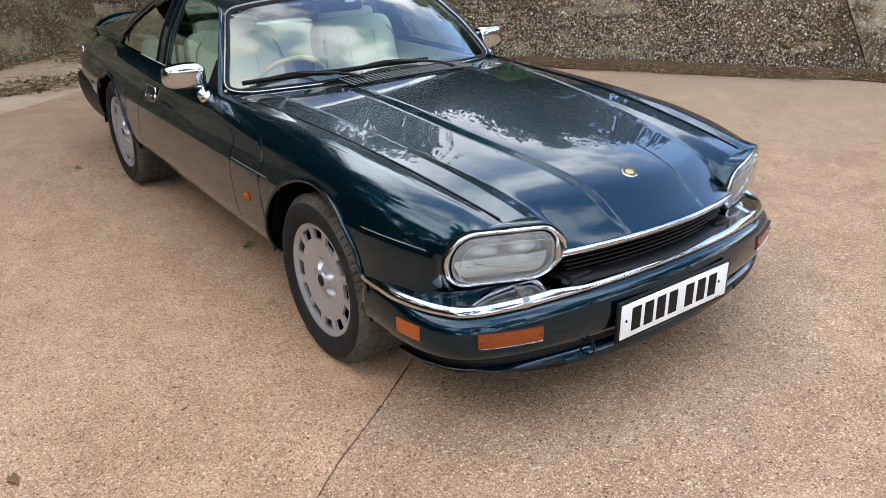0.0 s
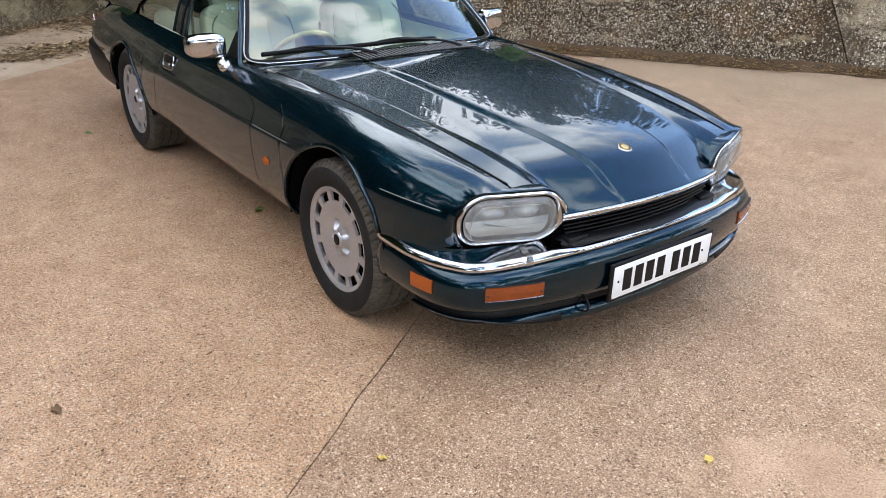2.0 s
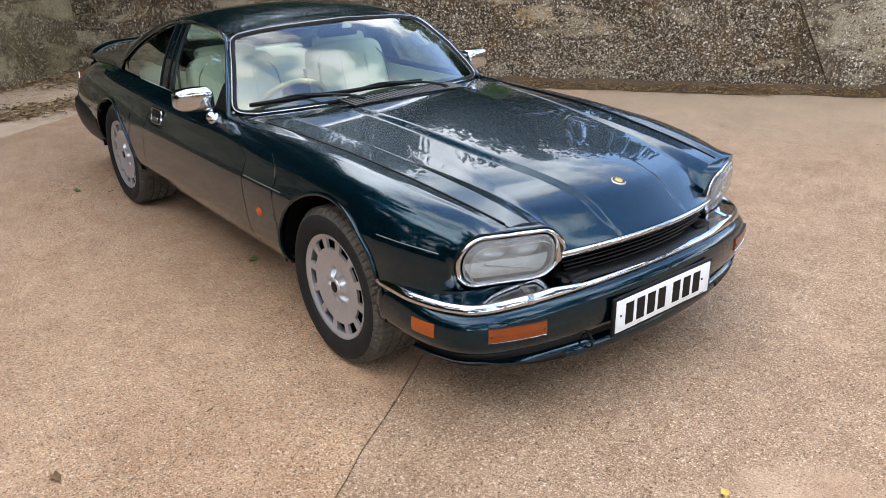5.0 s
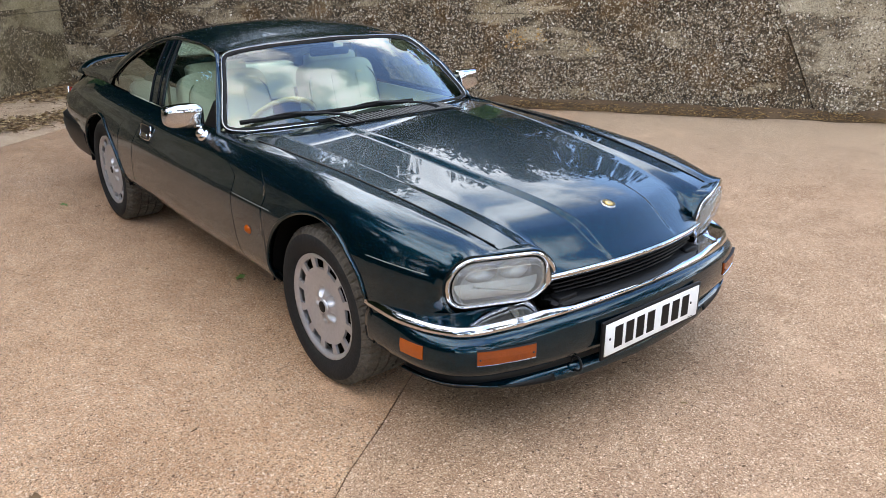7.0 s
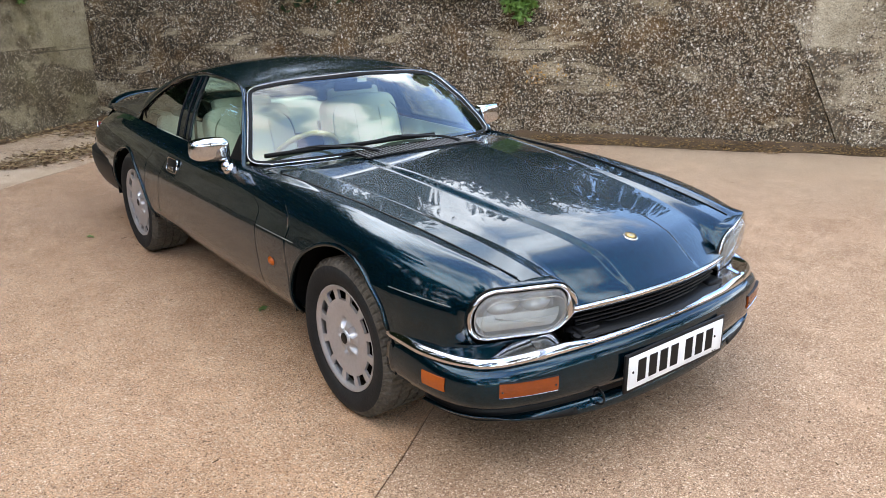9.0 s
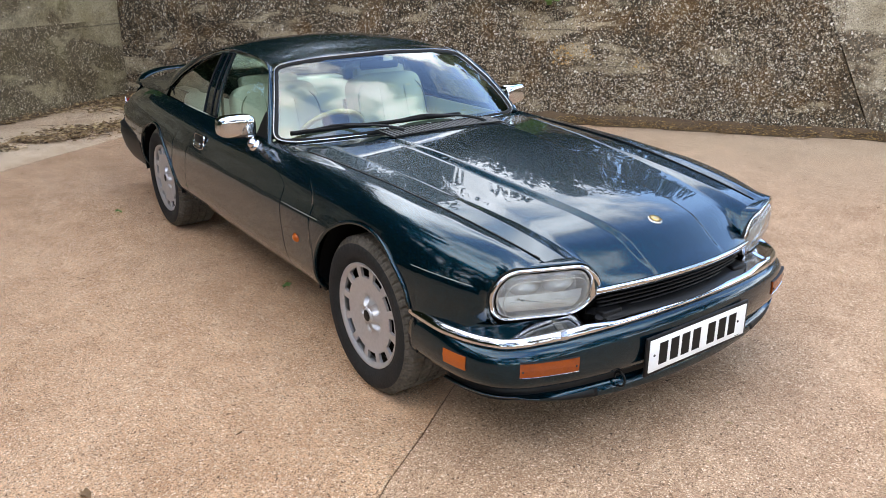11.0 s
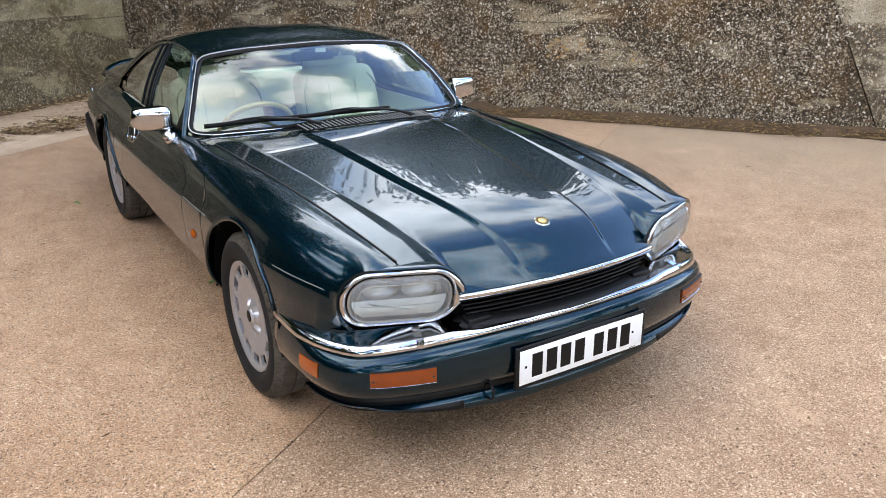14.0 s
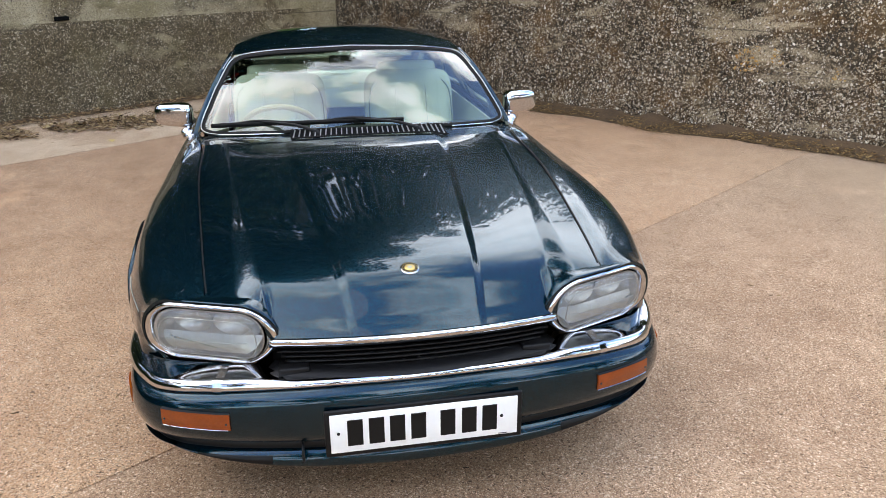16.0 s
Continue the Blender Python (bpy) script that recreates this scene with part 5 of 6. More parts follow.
chrome_blade = part("chrome_blade", loft(face_path, blade), M_CHROME, bumper, "bright chrome blade")
for sign in (-1, 1):
    i = min(range(121), key=lambda k: abs(face_path[k].y - sign * 0.563) + (1 if face_path[k].x < 0.6 else 0))
    p, d = face_path[i], (face_path[i + 1] - face_path[i - 1]).normalized()
    sec = blade(0, p)
    bm = bmesh.new()
    side = d.cross(Vector((0, 0, 1))).normalized()
    rings = [[p + d * w + side * (o + (0.0015 if k < 11 else 0)) + Vector((0, 0, h + (0.0015 if 2 <= k < 11 else -0.0015 if k < 2 else 0))) for k, (o, h) in enumerate(sec)] for w in (-0.012, 0.012)]
    vs = [[bm.verts.new(q - Vector((0, 0, p.z))) for q in r] for r in rings]
    for j in range(12):
        bm.faces.new((vs[0][j], vs[0][(j + 1) % 12], vs[1][(j + 1) % 12], vs[1][j]))
    bm.faces.new(vs[0])
    bm.faces.new(vs[1])
    bmesh.ops.recalc_face_normals(bm, faces=bm.faces)
    part("blade_joint", bm, M_CHROME, bumper, smooth=False)

    def face_strip(k0, k1, z0, z1, out, thick, n=14):
        k0, k1 = min(k0, k1), max(k0, k1)
        bm = bmesh.new()
        pts = []
        for q in range(n + 1):
            f = k0 + (k1 - k0) * q / n
            i = min(int(f), 119)
            pts.append(face_path[i].lerp(face_path[i + 1], f - i))
        return loft(pts, lambda t, p: [(out - thick, z0), (out, z0), (out + 0.002, (z0 + z1) / 2), (out, z1), (out - thick, z1)])

    def index_of(test):
        return min(range(121), key=test)
    ka = index_of(lambda k: (face_path[k].y - sign * 0.707) ** 2 + (face_path[k].x - 0.797) ** 2)
    kb = index_of(lambda k: (face_path[k].y - sign * 0.525) ** 2 + (face_path[k].x - 0.866) ** 2)
    lens = part("indicator", face_strip(ka, kb, 0.345, 0.389, 0.012, 0.02), M_AMBER, bumper, "amber indicator lens", smooth=False)
    part("indicator_frame", face_strip(ka, kb, 0.3425, 0.3445, 0.0108, 0.02), M_CHROME, lens, smooth=False)
    part("indicator_frame", face_strip(ka, kb, 0.3895, 0.392, 0.0115, 0.02), M_BLACK, lens, smooth=False)
    for k in (ka + 0.5 * (1 if kb > ka else -1), kb - 0.5 * (1 if kb > ka else -1)):
        i = int(k)
        p = face_path[i].lerp(face_path[i + 1], k - i)
        d = (face_path[i + 1] - face_path[i]).normalized()
        s = d.cross(Vector((0, 0, 1)))
        bm = disc(0.0035, 0.003, 12)
        bm.transform(Matrix.Translation(Vector((p.x, p.y, 0.363)) + s * 0.0135) @ s.to_track_quat("Z", "Y").to_matrix().to_4x4())
        part("lens_screw", bm, M_BLACK, lens)
    kc = index_of(lambda k: (face_path[k].y - sign * 0.838) ** 2 + (face_path[k].x - 0.55) ** 2)
    kd = index_of(lambda k: (face_path[k].y - sign * 0.812) ** 2 + (face_path[k].x - 0.643) ** 2)
    part("side_marker", face_strip(kc, kd, 0.340, 0.384, 0.010, 0.02), M_ORANGE, bumper, "amber side marker lens", smooth=False)

# lower apron and chin spoiler
mid_path = [p for p in face_path if p.x > 0.50]
# solid black strip standing for the shaded gap between bumper and chin
part("air_intake", loft(mid_path, lambda t, p: [(-0.12, 0.295), (-0.035, 0.295), (-0.045, 0.24), (-0.12, 0.23)]), M_BLACK, bumper)


def chin(t, p):
    q = min(abs(p.y) / 0.72, 1)
    top, bot = 0.262, 0.205 + 0.055 * q ** 3
    return [(-0.12, top), (-0.045, top), (-0.030, top - 0.006), (-0.022, (top + bot) / 2), (-0.016, bot + 0.008), (-0.022, bot), (-0.12, bot)]


part("chin_spoiler", loft(mid_path, chin), M_PAINT, bumper)
for sign in (-1, 1):
    seg = [p for p in mid_path if 0.42 < p.y * sign < 0.65 and p.x > 0.75]

    def inset(t, p):
        a, b, d = chin(t, p)[2:5]
        return [(a[0] - 0.01, a[1] - 0.003), (a[0] + 0.0012, a[1] - 0.004), (b[0] + 0.0016, b[1]), (d[0] + 0.0010, d[1]), (d[0] - 0.01, d[1])]
    part("chin_inset", loft(seg, inset), M_BLACK, bumper)
part("tow_eye", sweep([(0.886 + 0.024 * math.cos(a), -0.335, 0.262 + 0.024 * math.sin(a)) for a in np.linspace(0, 2 * math.pi, 21)], ring(0.0045, 6), up=(0, 1, 0)), M_BLACK, bumper)

# number plate
plate = part("number_plate", box(bmesh.new(), (0.930, -0.274, 0.268), (0.941, 0.274, 0.402), 0.004), M_BLACK, bumper, "white number plate in a black frame")
part("plate_face", box(bmesh.new(), (0.936, -0.260, 0.281), (0.9445, 0.260, 0.391), 0.002), M_WHITE, plate)
for y in (-0.193, -0.135, -0.078, -0.020, 0.062, 0.122, 0.180):
    part("plate_bar", box(bmesh.new(), (0.942, y - 0.021, 0.299), (0.9455, y + 0.021, 0.374), 0.001), M_INK, plate, smooth=False)
part("plate_mark", box(bmesh.new(), (0.942, 0.205, 0.2845), (0.9452, 0.232, 0.2865)), M_INK, plate, smooth=False)
for y in (-0.238, 0.214):
    bm = disc(0.0045, 0.003, 12)
    bm.transform(Matrix.Translation((0.9443, y, 0.338)) @ Matrix.Rotation(radians(90), 4, "Y"))
    part("plate_screw", bm, M_INK, plate)


# ---- cabin ----
def screen_base(y):
    q = abs(y) / 0.735
    return Vector((-0.795 - 0.225 * q ** 2.2, y, 0.848 - 0.035 * q ** 2))


def screen_top(y):
    q = abs(y) / 0.555
    return Vector((-1.232 - 0.128 * q ** 2, y, 1.180 - 0.045 * q ** 2))


def screen_point(u, v):
    k = (u - 0.5) * 2
    a, b = screen_base(k * 0.735), screen_top(k * 0.555)
    return a.lerp(b, v) + Vector((0.02, 0, 0.024)) * math.sin(math.pi * v)


def pane(name, fn, nu, nv, owner, thick=0.004, material=None):
    bm = sheet(fn, nu, nv)
    bmesh.ops.recalc_face_normals(bm, faces=bm.faces)
    return part(name, bm, material or M_GLASS, owner, "")


def rounded(th, r=1.0, n=13.0):
    """A rounded rectangle in the screen's own measure."""
    c, q = math.cos(th), math.sin(th)
    return 0.5 + 0.5 * r * math.copysign(abs(c) ** (2 / n), c), 0.5 + 0.5 * r * math.copysign(abs(q) ** (2 / n), q)


bm = sheet(lambda u, v: screen_point(*rounded(2 * math.pi * u, 0.02 + 0.98 * v)), 160, 16)
bmesh.ops.remove_doubles(bm, verts=bm.verts, dist=0.0003)
bmesh.ops.recalc_face_normals(bm, faces=bm.faces)
screen = part("windscreen", bm, M_GLASS, car)
border = [screen_point(*rounded(2 * math.pi * k / 160)) for k in range(160)]


def frame_along(pts, r_out, r_in, name, material, owner, lift=0.0, closed=True):
    centre = sum((Vector(p) for p in pts), Vector()) / len(pts)
    bm = bmesh.new()
    n = len(pts)
    rings = []
    for i, p in enumerate(pts):
        p = Vector(p)
        d = (Vector(pts[(i + 1) % n if closed else min(i + 1, n - 1)]) - Vector(pts[i - 1 if closed else max(i - 1, 0)])).normalized()
        nn = Vector((0.6, 0, 0.8))
        out = d.cross(nn).normalized()
        if out.dot(p - centre) < 0:
            out = -out
        q = p + nn * lift
        rings.append([bm.verts.new(q + out * o + nn * h) for o, h in ((r_in, -0.006), (r_in, 0.004), ((r_in + r_out) / 2, 0.009), (r_out, 0.003), (r_out, -0.006))])
    for i in range(n if closed else n - 1):
        r, s = rings[i], rings[(i + 1) % n]
        for j in range(5):
            bm.faces.new((r[j], r[(j + 1) % 5], s[(j + 1) % 5], s[j]))
    bmesh.ops.recalc_face_normals(bm, faces=bm.faces)
    return part(name, bm, material, owner)


frame_along(border, 0.004, -0.018, "screen_seal", M_TRIM, screen)
low_edge = [k for k in range(160) if math.sin(2 * math.pi * k / 160) < -0.3 and -0.64 < border[k].y < 0.64]
open_border = [border[(max(low_edge) + 1 + k) % 160] for k in range(160 - len(low_edge))]
frame_along(open_border, 0.012, 0.003, "screen_chrome", M_STEEL, screen, 0.003, False)

for y0, y1 in ((-0.66, -0.34), (0.43, 0.66)):
    base = [screen_base(y) + Vector((0.012, 0, 0.003)) for y in np.linspace(y0, y1, 16)]
    part("screen_base_trim", sweep(base, ring(0.0032, 6)), M_CHROME, screen)
GUT = [(-1.035, .748, .812), (-1.11, .712, .905), (-1.21, .655, 1.02), (-1.31, .60, 1.105), (-1.40, .572, 1.142), (-1.60, .557, 1.166), (-1.85, .552, 1.170), (-2.10, .555, 1.152), (-2.30, .575, 1.105), (-2.50, .612, 1.03), (-2.62, .65, .965), (-2.71, .70, .885), (-2.735, .728, .856)]
gutter = spline(GUT, 90)
gut_y = table([p[0] for p in GUT[4:]], [p[1] for p in GUT[4:]])
gut_z = table([p[0] for p in GUT[4:]], [p[2] for p in GUT[4:]])
RX = [-1.40, -1.6, -1.85, -2.1, -2.3, -2.5]
roof_y = table(RX, [.572, .557, .552, .553, .565, .585])
roof_z = table(RX, [1.142, 1.166, 1.172, 1.160, 1.125, 1.07])
crown = table([-1.24, -1.36, -1.6, -1.9, -2.15, -2.4], [0.045, 0.050, 0.056, 0.058, 0.053, 0.036])


def roof_point(u, v):
    k = (v - 0.5) * 2
    front = screen_top(k * 0.555) + Vector((-0.012, 0, 0.006))
    xe = -2.42 + 0.10 * (1 - k * k)
    x = front.x + (xe - front.x) * u
    z = roof_z(x) + crown(x) * (1 - abs(k) ** 2.6) + 0.004
    f = 1 - (1 - min(u / 0.12, 1)) ** 2
    z = front.z * (1 - f) + z * f
    y = k * (roof_y(x) + 0.002)
    return Vector((x, y, z))


bm = sheet(roof_point, 50, 50)
bmesh.ops.recalc_face_normals(bm, faces=bm.faces)
if sum(f.normal.z for f in bm.faces) < 0:
    bmesh.ops.reverse_faces(bm, faces=bm.faces)
roof = part("roof", bm, M_PAINT, car)
bm = sheet(lambda u, v: roof_point(u, v) - Vector((0, 0, 0.03)), 30, 30)
part("headlining", bm, M_CREAM, roof, "cream cloth headlining")
for sign in (-1, 1):
    pts = [Vector((p.x, p.y * sign, p.z)) for p in gutter]
    part("gutter_trim", sweep(pts, ring(0.0036, 8), up=(0, sign, 0.3)), M_STEEL, roof)
    # windscreen pillar between the screen and the door glass
    def pillar(u, v, sign=sign):
        a = screen_point(0.5 + 0.5 * sign, u) + Vector((-0.004, 0.012 * sign, 0.0))
        q = gutter[int(u * 27)]
        bb = Vector((q.x - 0.02, q.y * sign, q.z - 0.004))
        m = a.lerp(bb, v)
        return m + Vector((0.01, 0.016 * sign, 0.010)) * math.sin(math.pi * v)
    bm = sheet(pillar, 24, 6)
    bmesh.ops.recalc_face_normals(bm, faces=bm.faces)
    part("windscreen_pillar", bm, M_PAINT, roof)

    def belt(x):
        return Vector((x, sign * (SEC[0][0](x) - 0.012), SEC[0][1](x) + 0.002))

    def top_edge(x, sign=sign):
        y = gut_y(max(x, -2.72)) if x < -1.40 else 0.572 + (x + 1.40) * 0.46
        z = gut_z(x) if x < -1.40 else 1.142 - (x + 1.40) * 0.89
        return Vector((x, sign * (y - 0.004), z - 0.012))

    def door_glass(u, v):
        xb = -1.07 + (-1.80 + 1.07) * u
        xt = -1.38 + (-1.895 + 1.38) * u
        a, b = belt(xb), top_edge(xt)
        return a.lerp(b, v) + Vector((0, sign * 0.018, 0.0)) * math.sin(math.pi * v)
    dg = pane("door_glass", door_glass, 20, 14, car)
    outline = [door_glass(u, 0) for u in np.linspace(0, 1, 14)]
    part("glass_seal", sweep([p + Vector((0, 0.004 * sign, -0.002)) for p in outline], ring(0.008, 6)), M_TRIM, dg)
    part("belt_chrome", sweep([belt(x) + Vector((0, 0.012 * sign, -0.006)) for x in np.linspace(-1.04, -2.70, 40)], ring(0.0035, 6)), M_CHROME, car)
    # corner fillet of the door glass
    bm = bmesh.new()
    tri = [door_glass(0, 0), door_glass(0.22, 0), door_glass(0.0, 0.40)]
    vs = [bm.verts.new(p + Vector((0, 0.010 * sign, 0.0))) for p in tri] + [bm.verts.new(p - Vector((0, 0.012 * sign, 0.0))) for p in tri]
    for f in ((0, 1, 2), (5, 4, 3), (0, 3, 4, 1), (1, 4, 5, 2), (2, 5, 3, 0)):
        bm.faces.new([vs[k] for k in f])
    bmesh.ops.recalc_face_normals(bm, faces=bm.faces)
    part("mirror_fillet", bm, M_BLACK, dg, smooth=False)
    # centre pillar
    def centre_pillar(u, v):
        a = belt(-1.80 - 0.185 * u)
        b = top_edge(-1.895 - 0.18 * u)
        return a.lerp(b, v) + Vector((0, sign * (0.018 * math.sin(math.pi * v) + 0.004), 0.0))
    bm = sheet(centre_pillar, 6, 14)
    bmesh.ops.recalc_face_normals(bm, faces=bm.faces)
    part("centre_pillar", skirt(bm, 0.01), M_PAINT, car)
    for u in (0.0, 0.42, 1.0):
        part("pillar_chrome" if u else "pillar_seal", sweep([centre_pillar(u, v) + Vector((0, 0.004 * sign, 0)) for v in np.linspace(0, 1, 14)], ring(0.004 if u else 0.006, 6), up=(1, 0, 0)), M_TRIM, roof)
    # quarter glass
    def quarter_glass(u, v):
        a = belt(-1.985 - 0.715 * u)
        b = top_edge(-2.075 - 0.625 * u)
        return a.lerp(b, v) + Vector((0, sign * 0.014, 0.0)) * math.sin(math.pi * v) * (1 - u)
    pane("quarter_glass", quarter_glass, 20, 12, car)
    # flying buttress down to the boot
    crest = spline([(-2.08, .556, 1.163), (-2.30, .567, 1.128), (-2.5, .587, 1.072), (-2.75, .62, .985), (-3.0, .645, .925), (-3.3, .66, .872), (-3.55, .665, .835)], 40)

    def outer(u, v, sign=sign):
        c0 = crest[int(round(u * 39))]
        x = c0.x
        if x > -2.72:
            g = top_edge(x)
            low_p = Vector((x, g.y, g.z + 0.012))
        else:
            low_p = belt(x) + Vector((0, 0.012 * sign, 0))
        hi = Vector((x, sign * c0.y, c0.z))
        return low_p.lerp(hi, v) + Vector((0, 0.010 * sign, 0.004)) * math.sin(math.pi * v)
    bm = sheet(outer, 39, 8)
    sheet(lambda u, v: Vector((crest[int(round(u * 39))].x, sign * (crest[int(round(u * 39))].y - 0.10 * v * (1 if v < 1 else 1)), crest[int(round(u * 39))].z + (max(0.835, 0.80) - crest[int(round(u * 39))].z) * v ** 1.5)), 39, 8, True, bm)
    bmesh.ops.recalc_face_normals(bm, faces=bm.faces)
    part("buttress", bm, M_PAINT, roof)

# rear screen, boot, tail
pane("rear_screen", lambda u, v: Vector((-2.40 + 0.09 * (1 - (2 * u - 1) ** 2) * (1 - v) - 0.54 * v, (2 * u - 1) * (0.56 - 0.04 * v), 1.085 + 0.055 * (1 - (2 * u - 1) ** 2) * (1 - v) - 0.215 * v)), 16, 12, car)
deck_z = table([-2.85, -3.1, -3.4, -3.66], [.868, .862, .84, .80])
bm = sheet(lambda u, v: Vector((-2.85 - 0.83 * u, (2 * v - 1) * (0.675 - 0.05 * u), deck_z(-2.85 - 0.83 * u) + 0.012 * (1 - (2 * v - 1) ** 2))), 24, 24)
bmesh.ops.recalc_face_normals(bm, faces=bm.faces)
boot = part("boot_lid", skirt(bm), M_PAINT, car)
bm = sheet(lambda u, v: Vector((-3.66 - 0.035 * math.sin(math.pi * v) - 0.03 * (1 - (2 * u - 1) ** 2), (2 * u - 1) * (0.62 + 0.16 * min(v * 2, 1)), 0.80 - 0.45 * v)), 30, 12)
bmesh.ops.recalc_face_normals(bm, faces=bm.faces)
tail = part("tail_panel", bm, M_PAINT, car)
for sign in (-1, 1):
    part("tail_lamp", box(bmesh.new(), (-3.715, 0.46 if sign > 0 else -0.745, 0.575), (-3.66, 0.745 if sign > 0 else -0.46, 0.69), 0.012), M_RED, tail, "red tail lamp")
    part("tail_lamp_trim", sweep([(-3.69, 0.752 * sign, 0.57), (-3.695, 0.752 * sign, 0.63), (-3.685, 0.748 * sign, 0.70)], ring(0.004, 6), up=(0, 1, 0)), M_CHROME, tail)
wing_pts = spline([(-3.60, -.672, .795), (-3.60, -.625, .850), (-3.60, -.52, .888), (-3.60, -.36, .900), (-3.60, 0, .904), (-3.60, .36, .900), (-3.60, .52, .888), (-3.60, .625, .850), (-3.60, .672, .795)], 60)
part("boot_spoiler", sweep(wing_pts, [(-0.075, -0.006), (-0.05, 0.008), (0.0, 0.012), (0.055, 0.004), (0.075, -0.004), (0.05, -0.010), (-0.03, -0.012)], up=(0, 0, 1)), M_PAINT, boot)
RB = [(-2.965, .850), (-3.20, .852), (-3.45, .842), (-3.64, .805), (-3.755, .70), (-3.81, .45), (-3.835, 0)]
rpath = spline([(x, y, 0) for x, y in RB] + [(x, -y, 0) for x, y in RB[-2::-1]], 90)
rear_bumper = part("rear_bumper", loft(rpath, lambda t, p: [(-0.09, 0.535), (-0.01, 0.535), (0.012, 0.52), (0.02, 0.48), (0.014, 0.43), (-0.004, 0.36), (-0.03, 0.31), (-0.09, 0.30)]), M_BLACK, car, "dark rear bumper with a chrome strip")
part("rear_bumper_top", loft(rpath, lambda t, p: [(-0.07, 0.534), (-0.004, 0.536), (0.014, 0.522), (0.014, 0.530), (-0.004, 0.545), (-0.07, 0.545)]), M_TRIM, rear_bumper)
part("rear_bumper_chrome", loft(rpath, lambda t, p: [(-0.055, 0.546), (-0.03, 0.546), (-0.026, 0.556), (-0.034, 0.562), (-0.055, 0.562)]), M_CHROME, rear_bumper)
bm = box(bmesh.new(), (-3.60, -0.46, 0.24), (0.62, 0.46, 0.62), 0.05)
under = part("underbody", bm, M_DARK, car)
bm = box(bmesh.new(), (-2.16, -0.77, 0.245), (-0.42, 0.77, 0.34), 0.02)
part("floor_pan", bm, M_DARK, car)
part("engine_bay", box(bmesh.new(), (-0.95, -0.62, 0.50), (0.62, 0.62, 0.66), 0.03), M_DARK, car)
part("boot_floor", box(bmesh.new(), (-3.55, -0.66, 0.42), (-2.9, 0.66, 0.78), 0.03), M_DARK, car)

# scuttle and vent
def scuttle(u, v):
    k = (u - 0.5) * 2
    y = k * 0.735
    a = Vector((bonnet_rear(y) - 0.006, y, bonnet_z(bonnet_rear(y), min(abs(y), 0.70)) - 0.001))
    b = screen_base(y) + Vector((0.012, 0, -0.004))
    return a.lerp(b, v)


bm = sheet(scuttle, 60, 8)
bmesh.ops.recalc_face_normals(bm, faces=bm.faces)
if sum(f.normal.z for f in bm.faces) < 0:
    bmesh.ops.reverse_faces(bm, faces=bm.faces)
cowl = part("scuttle", bm, M_PAINT, car)


def vent_point(y, v, lift):
    return scuttle(0.5 + 0.5 * y / 0.735, v) + Vector((0, 0, lift + 0.020 * v))


bm = bmesh.new()
sheet(lambda u, v: vent_point(-0.31 + 0.675 * u, 0.02 + 0.86 * v, 0.002), 30, 3, False, bm)
vent = part("air_vent", bm, M_DARK, cowl, "black slatted air vent")
for v in (0.02, 0.88):
    part("vent_edge", sweep([vent_point(y, v, 0.005) for y in np.linspace(-0.31, 0.365, 24)], [(-0.006, 0), (0.006, 0), (0.005, 0.006), (-0.005, 0.004)]), M_BLACK, vent, smooth=False)
for k in range(30):
    y = -0.300 + 0.650 * k / 29
    pts = [vent_point(y + 0.012 * v, v, 0.004) for v in (0.04, 0.45, 0.86)]
    part("vent_slat", sweep(pts, [(-0.0026, 0), (0.0026, 0), (0.0021, 0.004), (-0.0021, 0.004)]), M_SLAT, vent, smooth=False)


# wipers
def wiper(base, tip_a, tip_b, name="wiper"):
    base, tip_a, tip_b = Vector(base), Vector(tip_a), Vector(tip_b)
    mid = tip_a.lerp(tip_b, 0.5)
    arm = part(name, sweep(spline([base, base.lerp(mid, 0.35) + Vector((0, 0, 0.018)), mid + Vector((0, 0, 0.014))], 16), [(-0.010, 0), (0.010, 0), (0.007, 0.010), (-0.007, 0.010)], scale=lambda t: 1.15 - 0.6 * t), M_BLACK, car, "black wiper arm and blade")
    part("wiper_blade", sweep(spline([tip_a, mid + Vector((0.004, 0, 0.004)), tip_b], 20), [(-0.004, -0.009), (0.004, -0.009), (0.008, 0.004), (0.005, 0.011), (-0.005, 0.011), (-0.008, 0.004)]), M_TRIM, arm)
    part("wiper_bridge", sweep(spline([tip_a.lerp(tip_b, 0.22) + Vector((0, 0, 0.008)), mid + Vector((0.006, 0, 0.020)), tip_a.lerp(tip_b, 0.78) + Vector((0, 0, 0.008))], 14), ring(0.005, 6)), M_BLACK, arm)
    bm = disc(0.016, 0.018, 20)
    bm.transform(Matrix.Translation(base - Vector((0, 0, 0.010))))
    part("wiper_pivot", bm, M_BLACK, arm)


wiper((-0.712, -0.20, 0.864), (-0.975, -0.668, 0.862), (-0.842, -0.225, 0.884))
wiper((-0.678, 0.245, 0.868), (-0.800, -0.275, 0.893), (-0.815, 0.195, 0.886))

